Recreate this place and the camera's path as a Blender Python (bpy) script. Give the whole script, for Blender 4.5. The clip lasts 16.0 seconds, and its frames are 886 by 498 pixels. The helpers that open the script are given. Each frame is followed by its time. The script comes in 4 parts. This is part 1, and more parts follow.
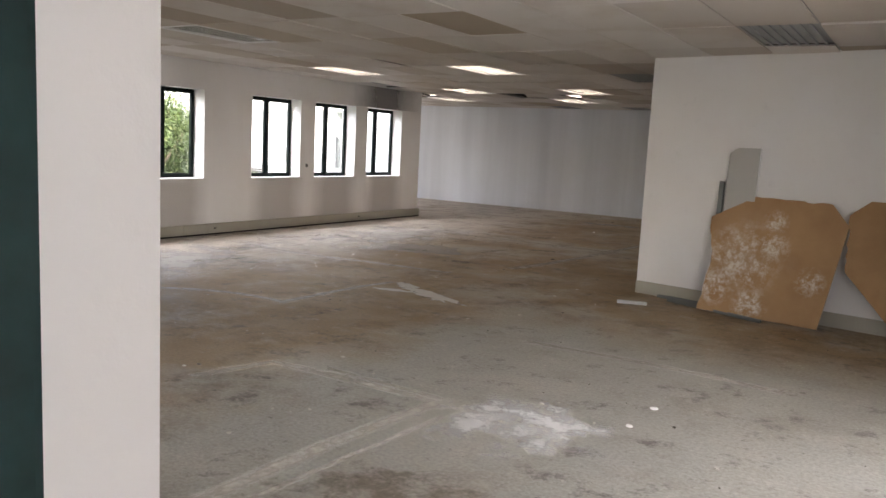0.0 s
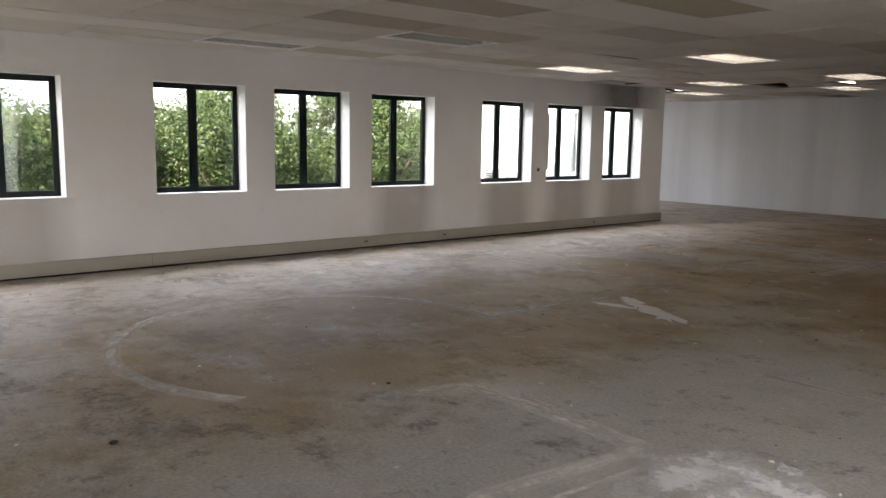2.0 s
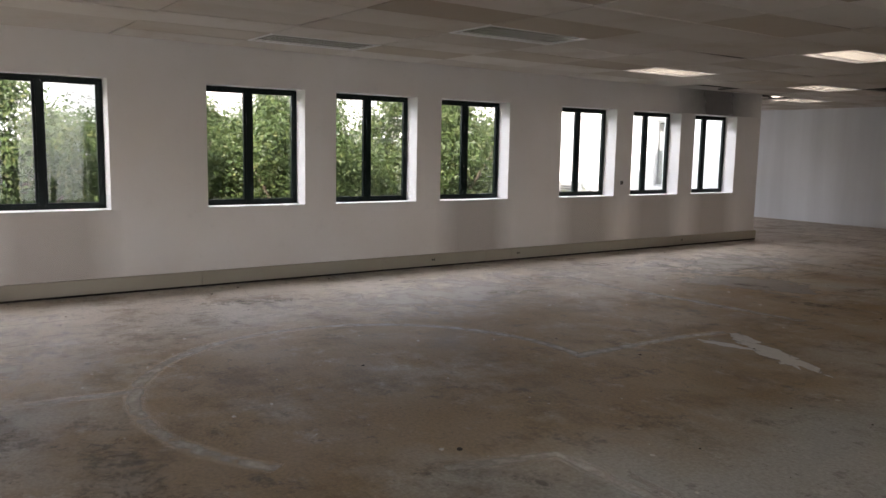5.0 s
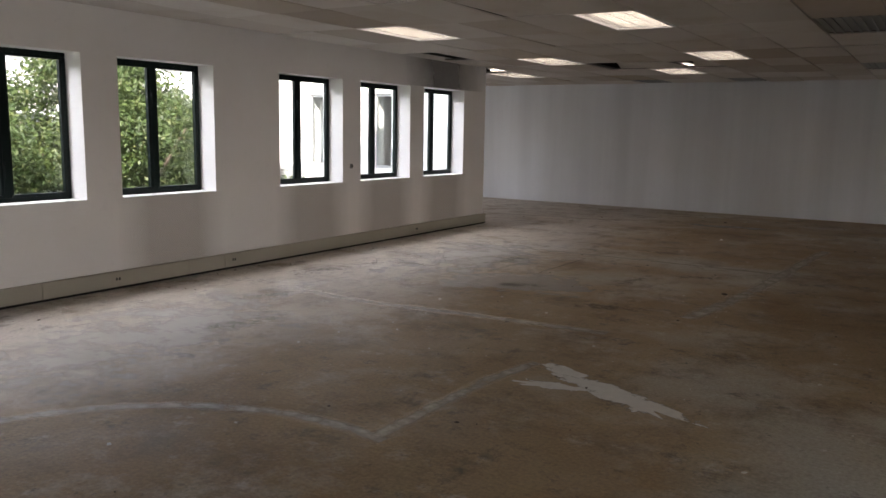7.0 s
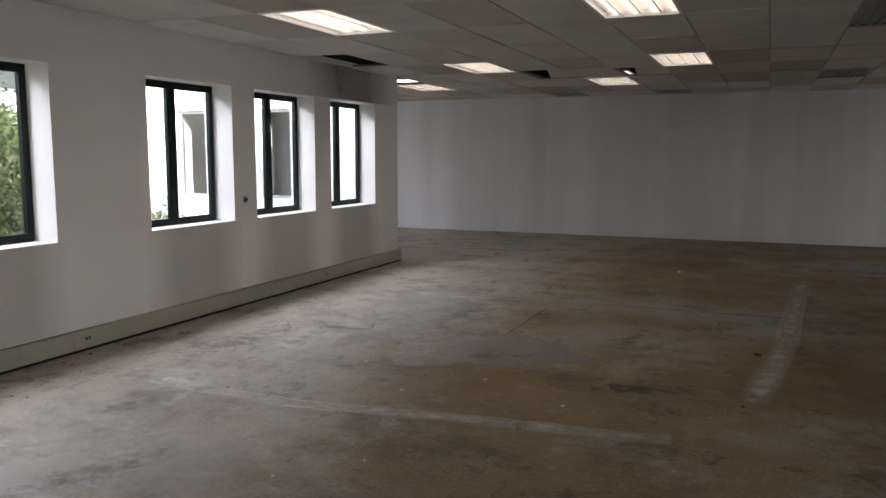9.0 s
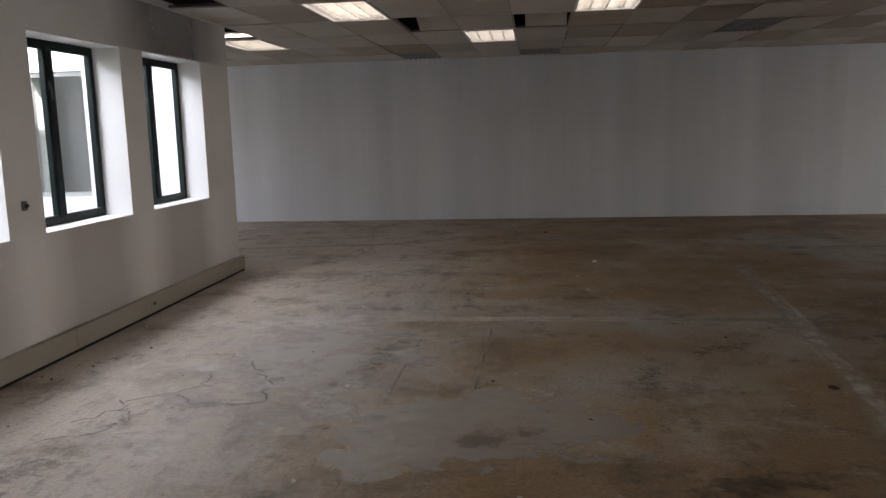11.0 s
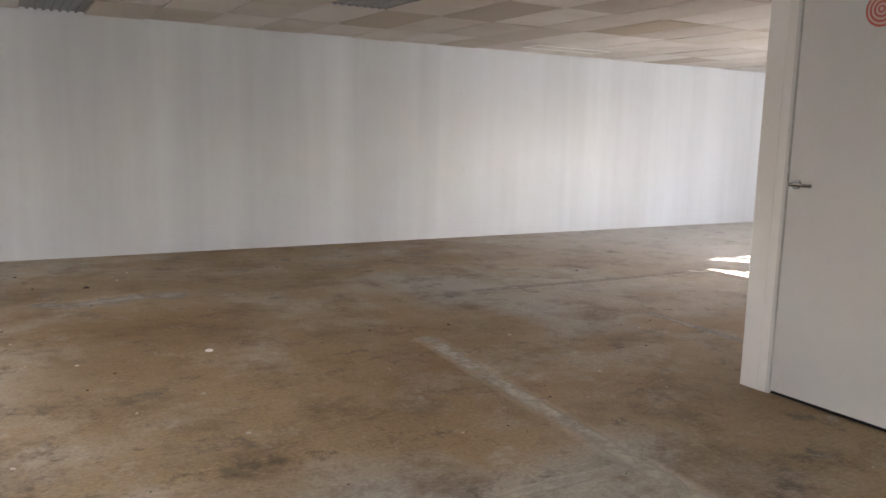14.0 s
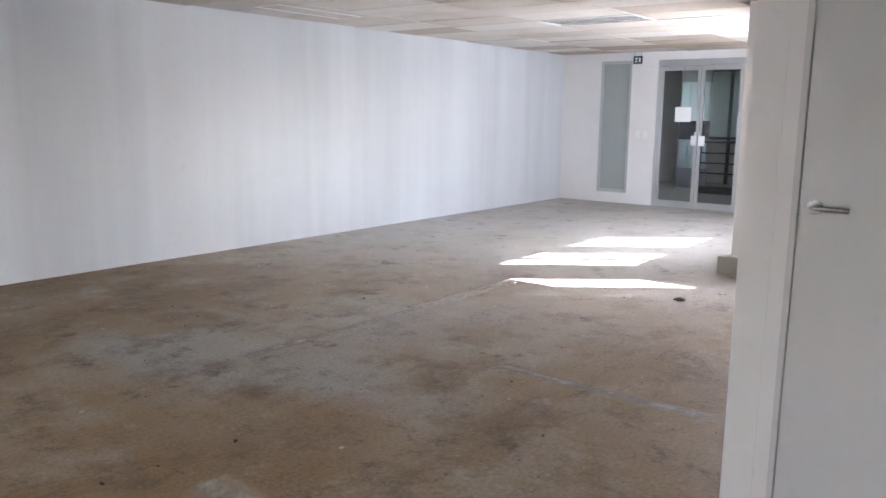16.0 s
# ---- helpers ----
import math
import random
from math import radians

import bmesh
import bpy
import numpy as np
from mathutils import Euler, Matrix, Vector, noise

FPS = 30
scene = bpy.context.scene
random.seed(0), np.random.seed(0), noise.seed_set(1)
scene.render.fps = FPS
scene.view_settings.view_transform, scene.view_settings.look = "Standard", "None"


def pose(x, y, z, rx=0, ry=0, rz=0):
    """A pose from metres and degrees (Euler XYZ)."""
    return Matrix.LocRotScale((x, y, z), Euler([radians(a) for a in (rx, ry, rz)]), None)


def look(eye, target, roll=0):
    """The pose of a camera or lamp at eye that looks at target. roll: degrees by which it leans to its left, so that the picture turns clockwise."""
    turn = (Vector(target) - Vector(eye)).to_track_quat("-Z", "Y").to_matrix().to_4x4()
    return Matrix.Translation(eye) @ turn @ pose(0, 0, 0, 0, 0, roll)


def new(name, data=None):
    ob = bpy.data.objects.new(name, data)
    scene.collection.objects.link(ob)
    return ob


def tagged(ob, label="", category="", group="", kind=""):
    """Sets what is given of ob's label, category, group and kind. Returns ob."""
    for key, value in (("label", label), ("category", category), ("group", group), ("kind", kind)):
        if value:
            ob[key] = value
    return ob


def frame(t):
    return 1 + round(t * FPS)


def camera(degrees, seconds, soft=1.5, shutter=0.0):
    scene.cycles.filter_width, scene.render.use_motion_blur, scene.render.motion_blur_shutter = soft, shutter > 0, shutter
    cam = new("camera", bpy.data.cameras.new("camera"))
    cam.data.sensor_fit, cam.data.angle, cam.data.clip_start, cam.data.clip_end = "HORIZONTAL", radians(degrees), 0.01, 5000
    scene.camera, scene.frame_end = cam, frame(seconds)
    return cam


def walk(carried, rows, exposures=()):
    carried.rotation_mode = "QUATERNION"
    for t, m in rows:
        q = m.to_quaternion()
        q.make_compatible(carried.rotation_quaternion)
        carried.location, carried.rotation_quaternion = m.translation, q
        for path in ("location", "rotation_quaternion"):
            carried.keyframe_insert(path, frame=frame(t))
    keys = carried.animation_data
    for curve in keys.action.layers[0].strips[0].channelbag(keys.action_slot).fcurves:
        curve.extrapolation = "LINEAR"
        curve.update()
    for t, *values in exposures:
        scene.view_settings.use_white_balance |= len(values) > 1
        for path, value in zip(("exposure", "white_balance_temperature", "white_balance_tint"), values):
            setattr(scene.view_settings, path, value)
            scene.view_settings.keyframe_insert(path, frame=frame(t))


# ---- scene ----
cam = camera(58.9, 16.0)
PATH = [
    (0, (0.401, -0.47, 1.528), (-0.639, 1.219, 1.264), 2.9),
    (0.5, (0.391, -0.287, 1.526), (-0.699, 1.368, 1.255), 3.8),
    (1, (0.367, -0.091, 1.489), (-0.745, 1.536, 1.145), 2.6),
    (1.5, (0.312, 0.079, 1.512), (-0.847, 1.677, 1.189), 3.1),
    (2, (0.317, 0.166, 1.55), (-1.202, 1.437, 1.27), 0.9),
    (2.5, (0.345, 0.262, 1.56), (-1.461, 1.069, 1.268), 0.3),
    (3, (0.407, 0.314, 1.594), (-1.52, 0.771, 1.316), -1.7),
    (3.5, (0.374, 0.344, 1.583), (-1.584, 0.656, 1.321), -2.3),
    (4, (0.216, 0.403, 1.548), (-1.722, 0.813, 1.271), -1.9),
    (4.5, (-0.076, 0.47, 1.574), (-1.893, 1.271, 1.334), -0.5),
    (5, (-0.5, 0.703, 1.529), (-2.124, 1.843, 1.273), 1.1),
    (7.5, (-2.755, 2.215, 1.517), (-3.729, 3.938, 1.228), 0.1),
    (8, (-3.15, 2.589, 1.51), (-4.047, 4.356, 1.237), -0.6),
    (10.5, (-5.265, 4.77, 1.484), (-5.671, 6.717, 1.272), -0.0),
    (11, (-5.614, 5.288, 1.459), (-5.853, 7.25, 1.157), -1.5),
    (11.5, (-5.854, 5.768, 1.475), (-6.03, 7.735, 1.162), -0.7),
    (12, (-6.12, 6.345, 1.468), (-6.047, 8.33, 1.233), -0.8),
    (12.5, (-6.266, 6.977, 1.458), (-5.976, 8.936, 1.179), -0.4),
    (13, (-6.278, 7.604, 1.419), (-5.735, 9.514, 1.18), 0.2),
    (13.5, (-6.272, 8.187, 1.422), (-5.457, 9.994, 1.156), 1.1),
    (14, (-6.165, 8.761, 1.449), (-5.177, 10.475, 1.151), 1.4),
    (14.5, (-6.045, 9.27, 1.446), (-4.875, 10.853, 1.09), 1.4),
    (15, (-5.833, 9.833, 1.46), (-4.572, 11.338, 1.081), 1.6),
    (15.5, (-5.657, 10.382, 1.498), (-4.191, 11.689, 1.117), 0.9),
    (16, (-5.392, 10.877, 1.526), (-3.828, 12.076, 1.183), 0.7),
]
EXPOSURES = [(0.0, 3.15, 6800, 19), (1.0, 2.95, 6800, 19), (2.0, 2.7, 6700, 18), (3.0, 2.2, 6600, 18), (4.0, 2.35, 6400, 18), (5.0, 2.3, 6800, 20), (8.0, 2.45, 6700, 19), (10.5, 2.35, 6500, 19), (12.0, 2.85, 6700, 19), (13.0, 3.8, 6750, 17), (14.0, 4.1, 6550, 17), (15.0, 4.4, 6250, 18), (16.0, 4.2, 5900, 17)]
walk(cam, [(t, look(eye, target, roll)) for t, eye, target, roll in PATH], EXPOSURES)

# ---- world and light ----
SUN_WAY = Vector((-0.86, 1.1, -1.0)).normalized()
world = bpy.data.worlds.new("world")
scene.world = world
world.use_nodes = True
wn, wl = world.node_tree.nodes, world.node_tree.links
sky = wn.new("ShaderNodeTexSky")
sky.sky_type = "NISHITA"
sky.sun_disc = False
sky.sun_elevation = math.asin(-SUN_WAY.z)
sky.sun_rotation = math.atan2(-SUN_WAY.x, -SUN_WAY.y)
sky.dust_density = 2.0
haze = wn.new("ShaderNodeHueSaturation")
haze.inputs["Saturation"].default_value = 0.5
wl.new(sky.outputs[0], haze.inputs["Color"])
wl.new(haze.outputs[0], wn["Background"].inputs[0])
wn["Background"].inputs[1].default_value = 0.15
sun_data = bpy.data.lights.new("sun", "SUN")
sun_data.energy, sun_data.angle, sun_data.color = 3.0, radians(0.6), (1.0, 0.95, 0.87)
sun = new("sun", sun_data)
sun.matrix_world = look((20, -20, 30), Vector((20, -20, 30)) + SUN_WAY)



def sky_fill_lamp(name, at, way, width, height, power):
    """An added area lamp that stands in for the sky's daylight."""
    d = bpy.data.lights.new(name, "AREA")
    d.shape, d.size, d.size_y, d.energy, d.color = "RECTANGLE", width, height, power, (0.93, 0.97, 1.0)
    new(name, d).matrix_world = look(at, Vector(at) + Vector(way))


# Unseen lamp outside, added to brighten the floor along the windows.
sky_fill_lamp("fill_lamp_over_window_wall", (-10.1, 5.7, 3.1), (1, 0, -0.8), 15.2, 1.0, 130)
# Lamps added inside unseen window openings to brighten the passage, wing and entrance.
for x in (3.385, 4.875):
    sky_fill_lamp("fill_lamp_passage_window", (x, 13.1, 1.5), (0, 1, -0.15), 1.05, 1.2, 2.6)
for y in (14.6, 16.5):
    sky_fill_lamp("fill_lamp_wing_window", (-14.1, y, 1.5), (1, 0, -0.1), 1.2, 1.2, 2.2)
for y in (1.96, 3.56):
    sky_fill_lamp("fill_lamp_east_window", (1.3, y, 1.3), (-1, 0, -0.2), 1.3, 2.2, 4)

# ---- materials ----
def material(name, base=(0.5, 0.5, 0.5), rough=0.6, metal=0.0):
    m = bpy.data.materials.new(name)
    m.use_nodes = True
    b = m.node_tree.nodes["Principled BSDF"]
    b.inputs["Base Color"].default_value = (*base, 1)
    b.inputs["Roughness"].default_value = rough
    b.inputs["Metallic"].default_value = metal
    return m


class Nodes:
    """Short wiring for one material."""

    def __init__(self, m):
        self.t = m.node_tree
        self.b = self.t.nodes["Principled BSDF"]
        self.co = self.t.nodes.new("ShaderNodeNewGeometry").outputs["Position"]

    def noise(self, scale, detail=4.0, stretch=(1, 1, 1), rough=0.6, off=(0, 0, 0)):
        mp = self.t.nodes.new("ShaderNodeMapping")
        mp.inputs["Scale"].default_value = stretch
        mp.inputs["Location"].default_value = off
        self.t.links.new(self.co, mp.inputs[0])
        n = self.t.nodes.new("ShaderNodeTexNoise")
        n.inputs["Scale"].default_value = scale
        n.inputs["Detail"].default_value = detail
        n.inputs["Roughness"].default_value = rough
        self.t.links.new(mp.outputs[0], n.inputs["Vector"])
        return n.outputs["Fac"]

    def ramp(self, fac, stops):
        r = self.t.nodes.new("ShaderNodeValToRGB")
        e = r.color_ramp.elements
        while len(e) < len(stops):
            e.new(0.5)
        for el, (p, c) in zip(e, stops):
            el.position = p
            el.color = (*c, 1) if isinstance(c, tuple) else (c, c, c, 1)
        self.t.links.new(fac, r.inputs[0])
        return r.outputs[0]

    def mix(self, fac, a, b, mode="MIX"):
        n = self.t.nodes.new("ShaderNodeMix")
        n.data_type, n.blend_type = "RGBA", mode
        for s, v in ((n.inputs[0], fac), (n.inputs[6], a), (n.inputs[7], b)):
            if hasattr(v, "is_output"):
                self.t.links.new(v, s)
            elif isinstance(v, tuple):
                s.default_value = (*v, 1)
            else:
                s.default_value = v
        return n.outputs[2]

    def color(self, v):
        self.t.links.new(v, self.b.inputs["Base Color"])

    def rough(self, v):
        self.t.links.new(v, self.b.inputs["Roughness"])

    def bump(self, fac, strength=0.3, dist=0.01):
        n = self.t.nodes.new("ShaderNodeBump")
        n.inputs["Strength"].default_value = strength
        n.inputs["Distance"].default_value = dist
        self.t.links.new(fac, n.inputs["Height"])
        self.t.links.new(n.outputs[0], self.b.inputs["Normal"])

    def alpha(self, v):
        self.t.links.new(v, self.b.inputs["Alpha"])


def plaster(name, base, streak=0.0, stain=(0.55, 0.48, 0.4), amount=0.25):
    m = material(name, base, 0.75)
    n = Nodes(m)
    big = n.ramp(n.noise(0.7, 5), ((0.35, 0.0), (0.75, amount)))
    c = n.mix(big, base, tuple(b * s for b, s in zip(base, stain)))
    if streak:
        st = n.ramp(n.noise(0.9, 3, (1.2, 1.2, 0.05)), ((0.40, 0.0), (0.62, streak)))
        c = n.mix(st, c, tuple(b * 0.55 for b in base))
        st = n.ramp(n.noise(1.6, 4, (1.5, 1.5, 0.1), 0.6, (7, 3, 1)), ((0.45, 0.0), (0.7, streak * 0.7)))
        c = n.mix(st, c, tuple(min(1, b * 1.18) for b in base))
    sp = n.ramp(n.noise(9, 6), ((0.62, 0.0), (0.78, 0.25)))
    c = n.mix(sp, c, tuple(b * 0.7 for b in base))
    n.color(c)
    n.bump(n.noise(60, 4), 0.15, 0.004)
    return m


def concrete():
    m = material("concrete_floor", (0.3, 0.26, 0.22), 0.6)
    n = Nodes(m)
    tone = n.ramp(n.noise(0.30, 5, (1, 1, 1), 0.55, (1.3, 4.1, 0)), ((0.36, (0.40, 0.375, 0.335)), (0.46, (0.33, 0.24, 0.14)), (0.64, (0.23, 0.148, 0.068))))
    sep = n.t.nodes.new("ShaderNodeSeparateXYZ")
    n.t.links.new(n.co, sep.inputs[0])

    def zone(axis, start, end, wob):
        """A mask over a stretch of floor, with a wandering border."""
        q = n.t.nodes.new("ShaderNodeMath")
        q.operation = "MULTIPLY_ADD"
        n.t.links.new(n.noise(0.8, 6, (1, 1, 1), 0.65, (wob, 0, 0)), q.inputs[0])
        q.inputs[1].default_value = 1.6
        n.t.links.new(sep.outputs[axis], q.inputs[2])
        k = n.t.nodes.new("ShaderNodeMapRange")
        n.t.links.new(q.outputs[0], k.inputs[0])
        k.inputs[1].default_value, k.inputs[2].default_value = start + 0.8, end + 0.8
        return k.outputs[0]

    # Grey by the entrance, where an older finish was taken up.
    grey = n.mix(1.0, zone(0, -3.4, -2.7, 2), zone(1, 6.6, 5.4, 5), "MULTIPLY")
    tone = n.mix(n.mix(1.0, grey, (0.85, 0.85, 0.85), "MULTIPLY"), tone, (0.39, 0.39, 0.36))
    # Paler towards the window wall.
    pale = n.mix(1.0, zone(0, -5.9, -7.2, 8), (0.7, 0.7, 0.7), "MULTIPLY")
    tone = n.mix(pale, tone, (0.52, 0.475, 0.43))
    # Paler and greyer in the passage.
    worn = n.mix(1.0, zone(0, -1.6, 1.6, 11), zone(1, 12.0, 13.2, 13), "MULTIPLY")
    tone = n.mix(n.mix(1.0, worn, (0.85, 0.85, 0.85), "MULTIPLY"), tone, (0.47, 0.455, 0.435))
    patch = n.ramp(n.noise(0.9, 8, (1, 1, 1), 0.72), ((0.52, 0.0), (0.66, 0.6)))
    c = n.mix(patch, tone, (0.46, 0.42, 0.365))
    drk = n.ramp(n.noise(1.5, 9, (1, 1, 1), 0.75, (5, 2, 0)), ((0.50, 0.0), (0.64, 0.7)))
    drk = n.mix(n.mix(1.0, grey, worn, "LIGHTEN"), drk, n.mix(1.0, drk, (0.35, 0.35, 0.35), "MULTIPLY"))
    c = n.mix(drk, c, (0.13, 0.085, 0.042))
    scuff = n.ramp(n.noise(2.6, 10, (1, 1, 1), 0.8, (2, 9, 0)), ((0.55, 0.0), (0.64, 0.75)))
    c = n.mix(scuff, c, (0.075, 0.062, 0.05))
    scuff = n.ramp(n.noise(8.0, 8, (1.0, 1.0, 1), 0.8, (1, 3, 0)), ((0.60, 0.0), (0.67, 0.75)))
    c = n.mix(scuff, c, (0.06, 0.05, 0.04))
    scratch = n.ramp(n.noise(2.4, 10, (3.2, 1.0, 1), 0.8, (4, 6, 0)), ((0.53, 0.0), (0.64, 0.6)))
    c = n.mix(n.mix(1.0, scratch, zone(0, -5.2, -6.6, 3), "MULTIPLY"), c, (0.085, 0.075, 0.065))
    dust = n.ramp(n.noise(3.0, 10, (1, 1, 1), 0.8, (8, 1, 0)), ((0.56, 0.0), (0.70, 0.5)))
    c = n.mix(dust, c, (0.58, 0.55, 0.51))
    fine = n.ramp(n.noise(45, 5, (1, 1, 1), 0.7), ((0.3, 0.7), (0.75, 1.25)))
    c = n.mix(1.0, c, fine, "MULTIPLY")
    n.color(c)
    n.rough(n.ramp(n.noise(1.3, 6, (1, 1, 1), 0.7, (3, 3, 0)), ((0.35, 0.46), (0.7, 0.68))))
    n.bump(n.noise(14, 8, (1, 1, 1), 0.7), 0.14, 0.006)
    return m


def decal(name, base, edge=0.35, ragged=0.9, scale=6.0, top=0.85, shape="line"):
    """Thin residue with a broken, worn outline: round blobs, boxes on a wall, or bands."""
    m = material(name, base, 0.5)
    n = Nodes(m)
    n.color(n.mix(n.noise(12, 6), tuple(b * 0.78 for b in base), tuple(min(1, b * 1.15) for b in base)))
    nz = n.noise(scale, 9, (1, 1, 1), 0.72)
    if shape == "line":
        across = n.t.nodes.new("ShaderNodeSeparateXYZ")
        n.t.links.new(n.t.nodes.new("ShaderNodeTexCoord").outputs["UV"], across.inputs[0])
        soft = n.ramp(across.outputs[1], ((0.0, 0.0), (0.34, 1.0), (0.66, 1.0), (1.0, 0.0)))
        n.alpha(n.mix(1.0, soft, n.ramp(nz, ((0.44 - edge / 2, 0.0), (0.44 + edge / 2, top))), "MULTIPLY"))
        return m
    new_node, wire = n.t.nodes.new, n.t.links.new

    def calc(op, a, b=0.0, c=0.0):
        q = new_node("ShaderNodeMath")
        q.operation = op
        for s, v in zip(q.inputs, (a, b, c)):
            if hasattr(v, "is_output"):
                wire(v, s)
            else:
                s.default_value = v
        return q.outputs[0]

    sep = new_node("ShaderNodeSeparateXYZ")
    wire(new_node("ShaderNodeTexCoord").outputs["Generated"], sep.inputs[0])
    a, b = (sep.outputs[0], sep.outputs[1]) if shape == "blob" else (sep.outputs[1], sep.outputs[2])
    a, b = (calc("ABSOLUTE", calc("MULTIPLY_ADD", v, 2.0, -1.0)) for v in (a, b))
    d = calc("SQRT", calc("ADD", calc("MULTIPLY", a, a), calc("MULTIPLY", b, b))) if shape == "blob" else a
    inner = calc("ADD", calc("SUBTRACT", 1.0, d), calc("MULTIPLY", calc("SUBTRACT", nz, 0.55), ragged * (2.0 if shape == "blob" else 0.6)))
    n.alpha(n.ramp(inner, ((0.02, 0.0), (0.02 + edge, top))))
    return m



M = {}
M["wall"] = plaster("white_plaster", (0.79, 0.78, 0.78), 0.0, (0.80, 0.72, 0.64), 0.35)
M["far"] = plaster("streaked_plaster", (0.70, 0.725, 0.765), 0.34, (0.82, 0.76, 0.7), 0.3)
M["cream"] = plaster("stained_plaster", (0.7, 0.66, 0.61), 0.0, (0.8, 0.7, 0.6), 0.3)
M["white"] = material("white_paint", (0.8, 0.8, 0.8), 0.45)
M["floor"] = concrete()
M["frame"] = material("green_black_steel", (0.006, 0.012, 0.011), 0.45)
M["doorsteel"] = material("dark_green_gloss", (0.008, 0.03, 0.03), 0.22)
nd = Nodes(M["doorsteel"])
nd.color(nd.ramp(nd.noise(20, 6), ((0.3, (0.006, 0.022, 0.022)), (0.8, (0.014, 0.045, 0.045)))))
M["frame"].node_tree.nodes["Principled BSDF"].inputs["Specular IOR Level"].default_value = 0.2
M["trunk"] = plaster("beige_trunking", (0.40, 0.375, 0.32), 0.0, (0.75, 0.7, 0.6), 0.4)
M["gap"] = material("dark_gap", (0.012, 0.011, 0.01), 0.9)
# Near-black that paints the shade of the ceiling void.
M["void"] = material("plenum_shade", (0.02, 0.018, 0.017), 0.95)
M["brown"] = material("brown_sill_tile", (0.11, 0.055, 0.03), 0.45)
nd = Nodes(M["brown"])
nd.color(nd.ramp(nd.noise(8, 7), ((0.3, (0.07, 0.035, 0.02)), (0.75, (0.17, 0.09, 0.05)))))
M["metal"] = material("brushed_steel", (0.32, 0.32, 0.32), 0.25, 1.0)
M["galv"] = material("galvanised_steel", (0.17, 0.18, 0.18), 0.5, 0.6)
M["alu"] = material("aluminium_frame", (0.52, 0.53, 0.54), 0.4, 0.75)
M["greybox"] = material("grey_plastic", (0.36, 0.36, 0.37), 0.45)
M["black"] = material("black_paint", (0.012, 0.012, 0.013), 0.4)
M["paper"] = material("white_paper", (0.85, 0.85, 0.84), 0.8)
M["red"] = material("red_sign_paint", (0.50, 0.10, 0.09), 0.5)
M["pinkwhite"] = material("faded_sign_white", (0.62, 0.42, 0.40), 0.5)
M["green"] = material("green_sign", (0.035, 0.075, 0.055), 0.5)
M["door"] = plaster("door_paint", (0.62, 0.61, 0.61), 0.0, (0.9, 0.88, 0.86), 0.3)
M["outer"] = plaster("outer_white_wall", (0.82, 0.82, 0.81), 0.0, (0.85, 0.84, 0.82), 0.3)
M["roof"] = material("roof_sheet", (0.3, 0.3, 0.31), 0.6)
M["bark"] = material("bark", (0.10, 0.075, 0.055), 0.9)
nd = Nodes(M["bark"])
nd.bump(nd.noise(30, 6, (1, 1, 0.2)), 0.6, 0.02)
M["debris"] = material("plaster_crumb", (0.5, 0.47, 0.42), 0.9)
M["darkbit"] = material("dark_debris", (0.05, 0.04, 0.032), 0.9)
M["line"] = decal("pale_adhesive_line", (0.86, 0.81, 0.72), 0.5, 0.9, 7, 0.62)
M["whitestain"] = decal("spilt_white_plaster", (0.72, 0.70, 0.67), 0.16, 1.1, 6.0, 0.9, "blob")
M["powder"] = decal("white_powder", (0.9, 0.9, 0.89), 0.6, 2.2, 3.2, 0.7, "blob")
M["dust"] = decal("pale_dust", (0.62, 0.60, 0.57), 0.7, 1.5, 2.6, 0.55, "blob")
M["screed"] = decal("grey_screed_patch", (0.50, 0.465, 0.42), 0.16, 1.6, 2.6, 0.55, "blob")
M["rust"] = decal("brown_stain", (0.16, 0.09, 0.045), 0.7, 2.4, 6.0, 0.5, "blob")
M["grime"] = decal("dark_grime", (0.11, 0.09, 0.072), 0.8, 2.8, 11.0, 0.5, "blob")
M["joint"] = decal("dark_joint", (0.07, 0.055, 0.04), 0.4, 0.9, 7, 0.6)
M["crack"] = decal("crack_dark", (0.025, 0.022, 0.02), 0.15, 0.9, 9, 0.95)
M["repair"] = decal("unpainted_patch", (0.50, 0.45, 0.40), 0.55, 0.5, 2.2, 0.32, "wall")
M["greypatch"] = decal("grey_wall_patch", (0.22, 0.21, 0.2), 0.7, 1.0, 1.5, 0.6, "wall")

m = material("ceiling_tile", (0.62, 0.58, 0.54), 0.9)
nd = Nodes(m)
isl = nd.t.nodes.new("ShaderNodeNewGeometry").outputs["Random Per Island"]
c = nd.ramp(isl, ((0.0, (0.42, 0.36, 0.30)), (0.2, (0.56, 0.52, 0.48)), (0.85, (0.68, 0.65, 0.62)), (1.0, (0.40, 0.33, 0.25))))
c = nd.mix(nd.ramp(nd.noise(1.2, 6), ((0.5, 0.0), (0.75, 0.45))), c, (0.42, 0.33, 0.24))
nd.color(c)
nd.bump(nd.noise(90, 3), 0.3, 0.004)
M["tile"] = m
M["tbar"] = material("ceiling_bar", (0.14, 0.13, 0.12), 0.3, 0.6)
M["louvre"] = material("louvre_metal", (0.86, 0.86, 0.84), 0.2, 0.9)
M["greytile"] = material("grey_grille", (0.30, 0.31, 0.32), 0.6)

m = material("lamp_glow", (0.9, 0.88, 0.84), 0.5)
b = m.node_tree.nodes["Principled BSDF"]
b.inputs["Emission Color"].default_value = (1.0, 0.90, 0.78, 1)
b.inputs["Emission Strength"].default_value = 0.45
M["tube"] = m
m = m.copy()
m.name = "lamp_diffuser"
m.node_tree.nodes["Principled BSDF"].inputs["Emission Strength"].default_value = 0.07
M["diffuser"] = m

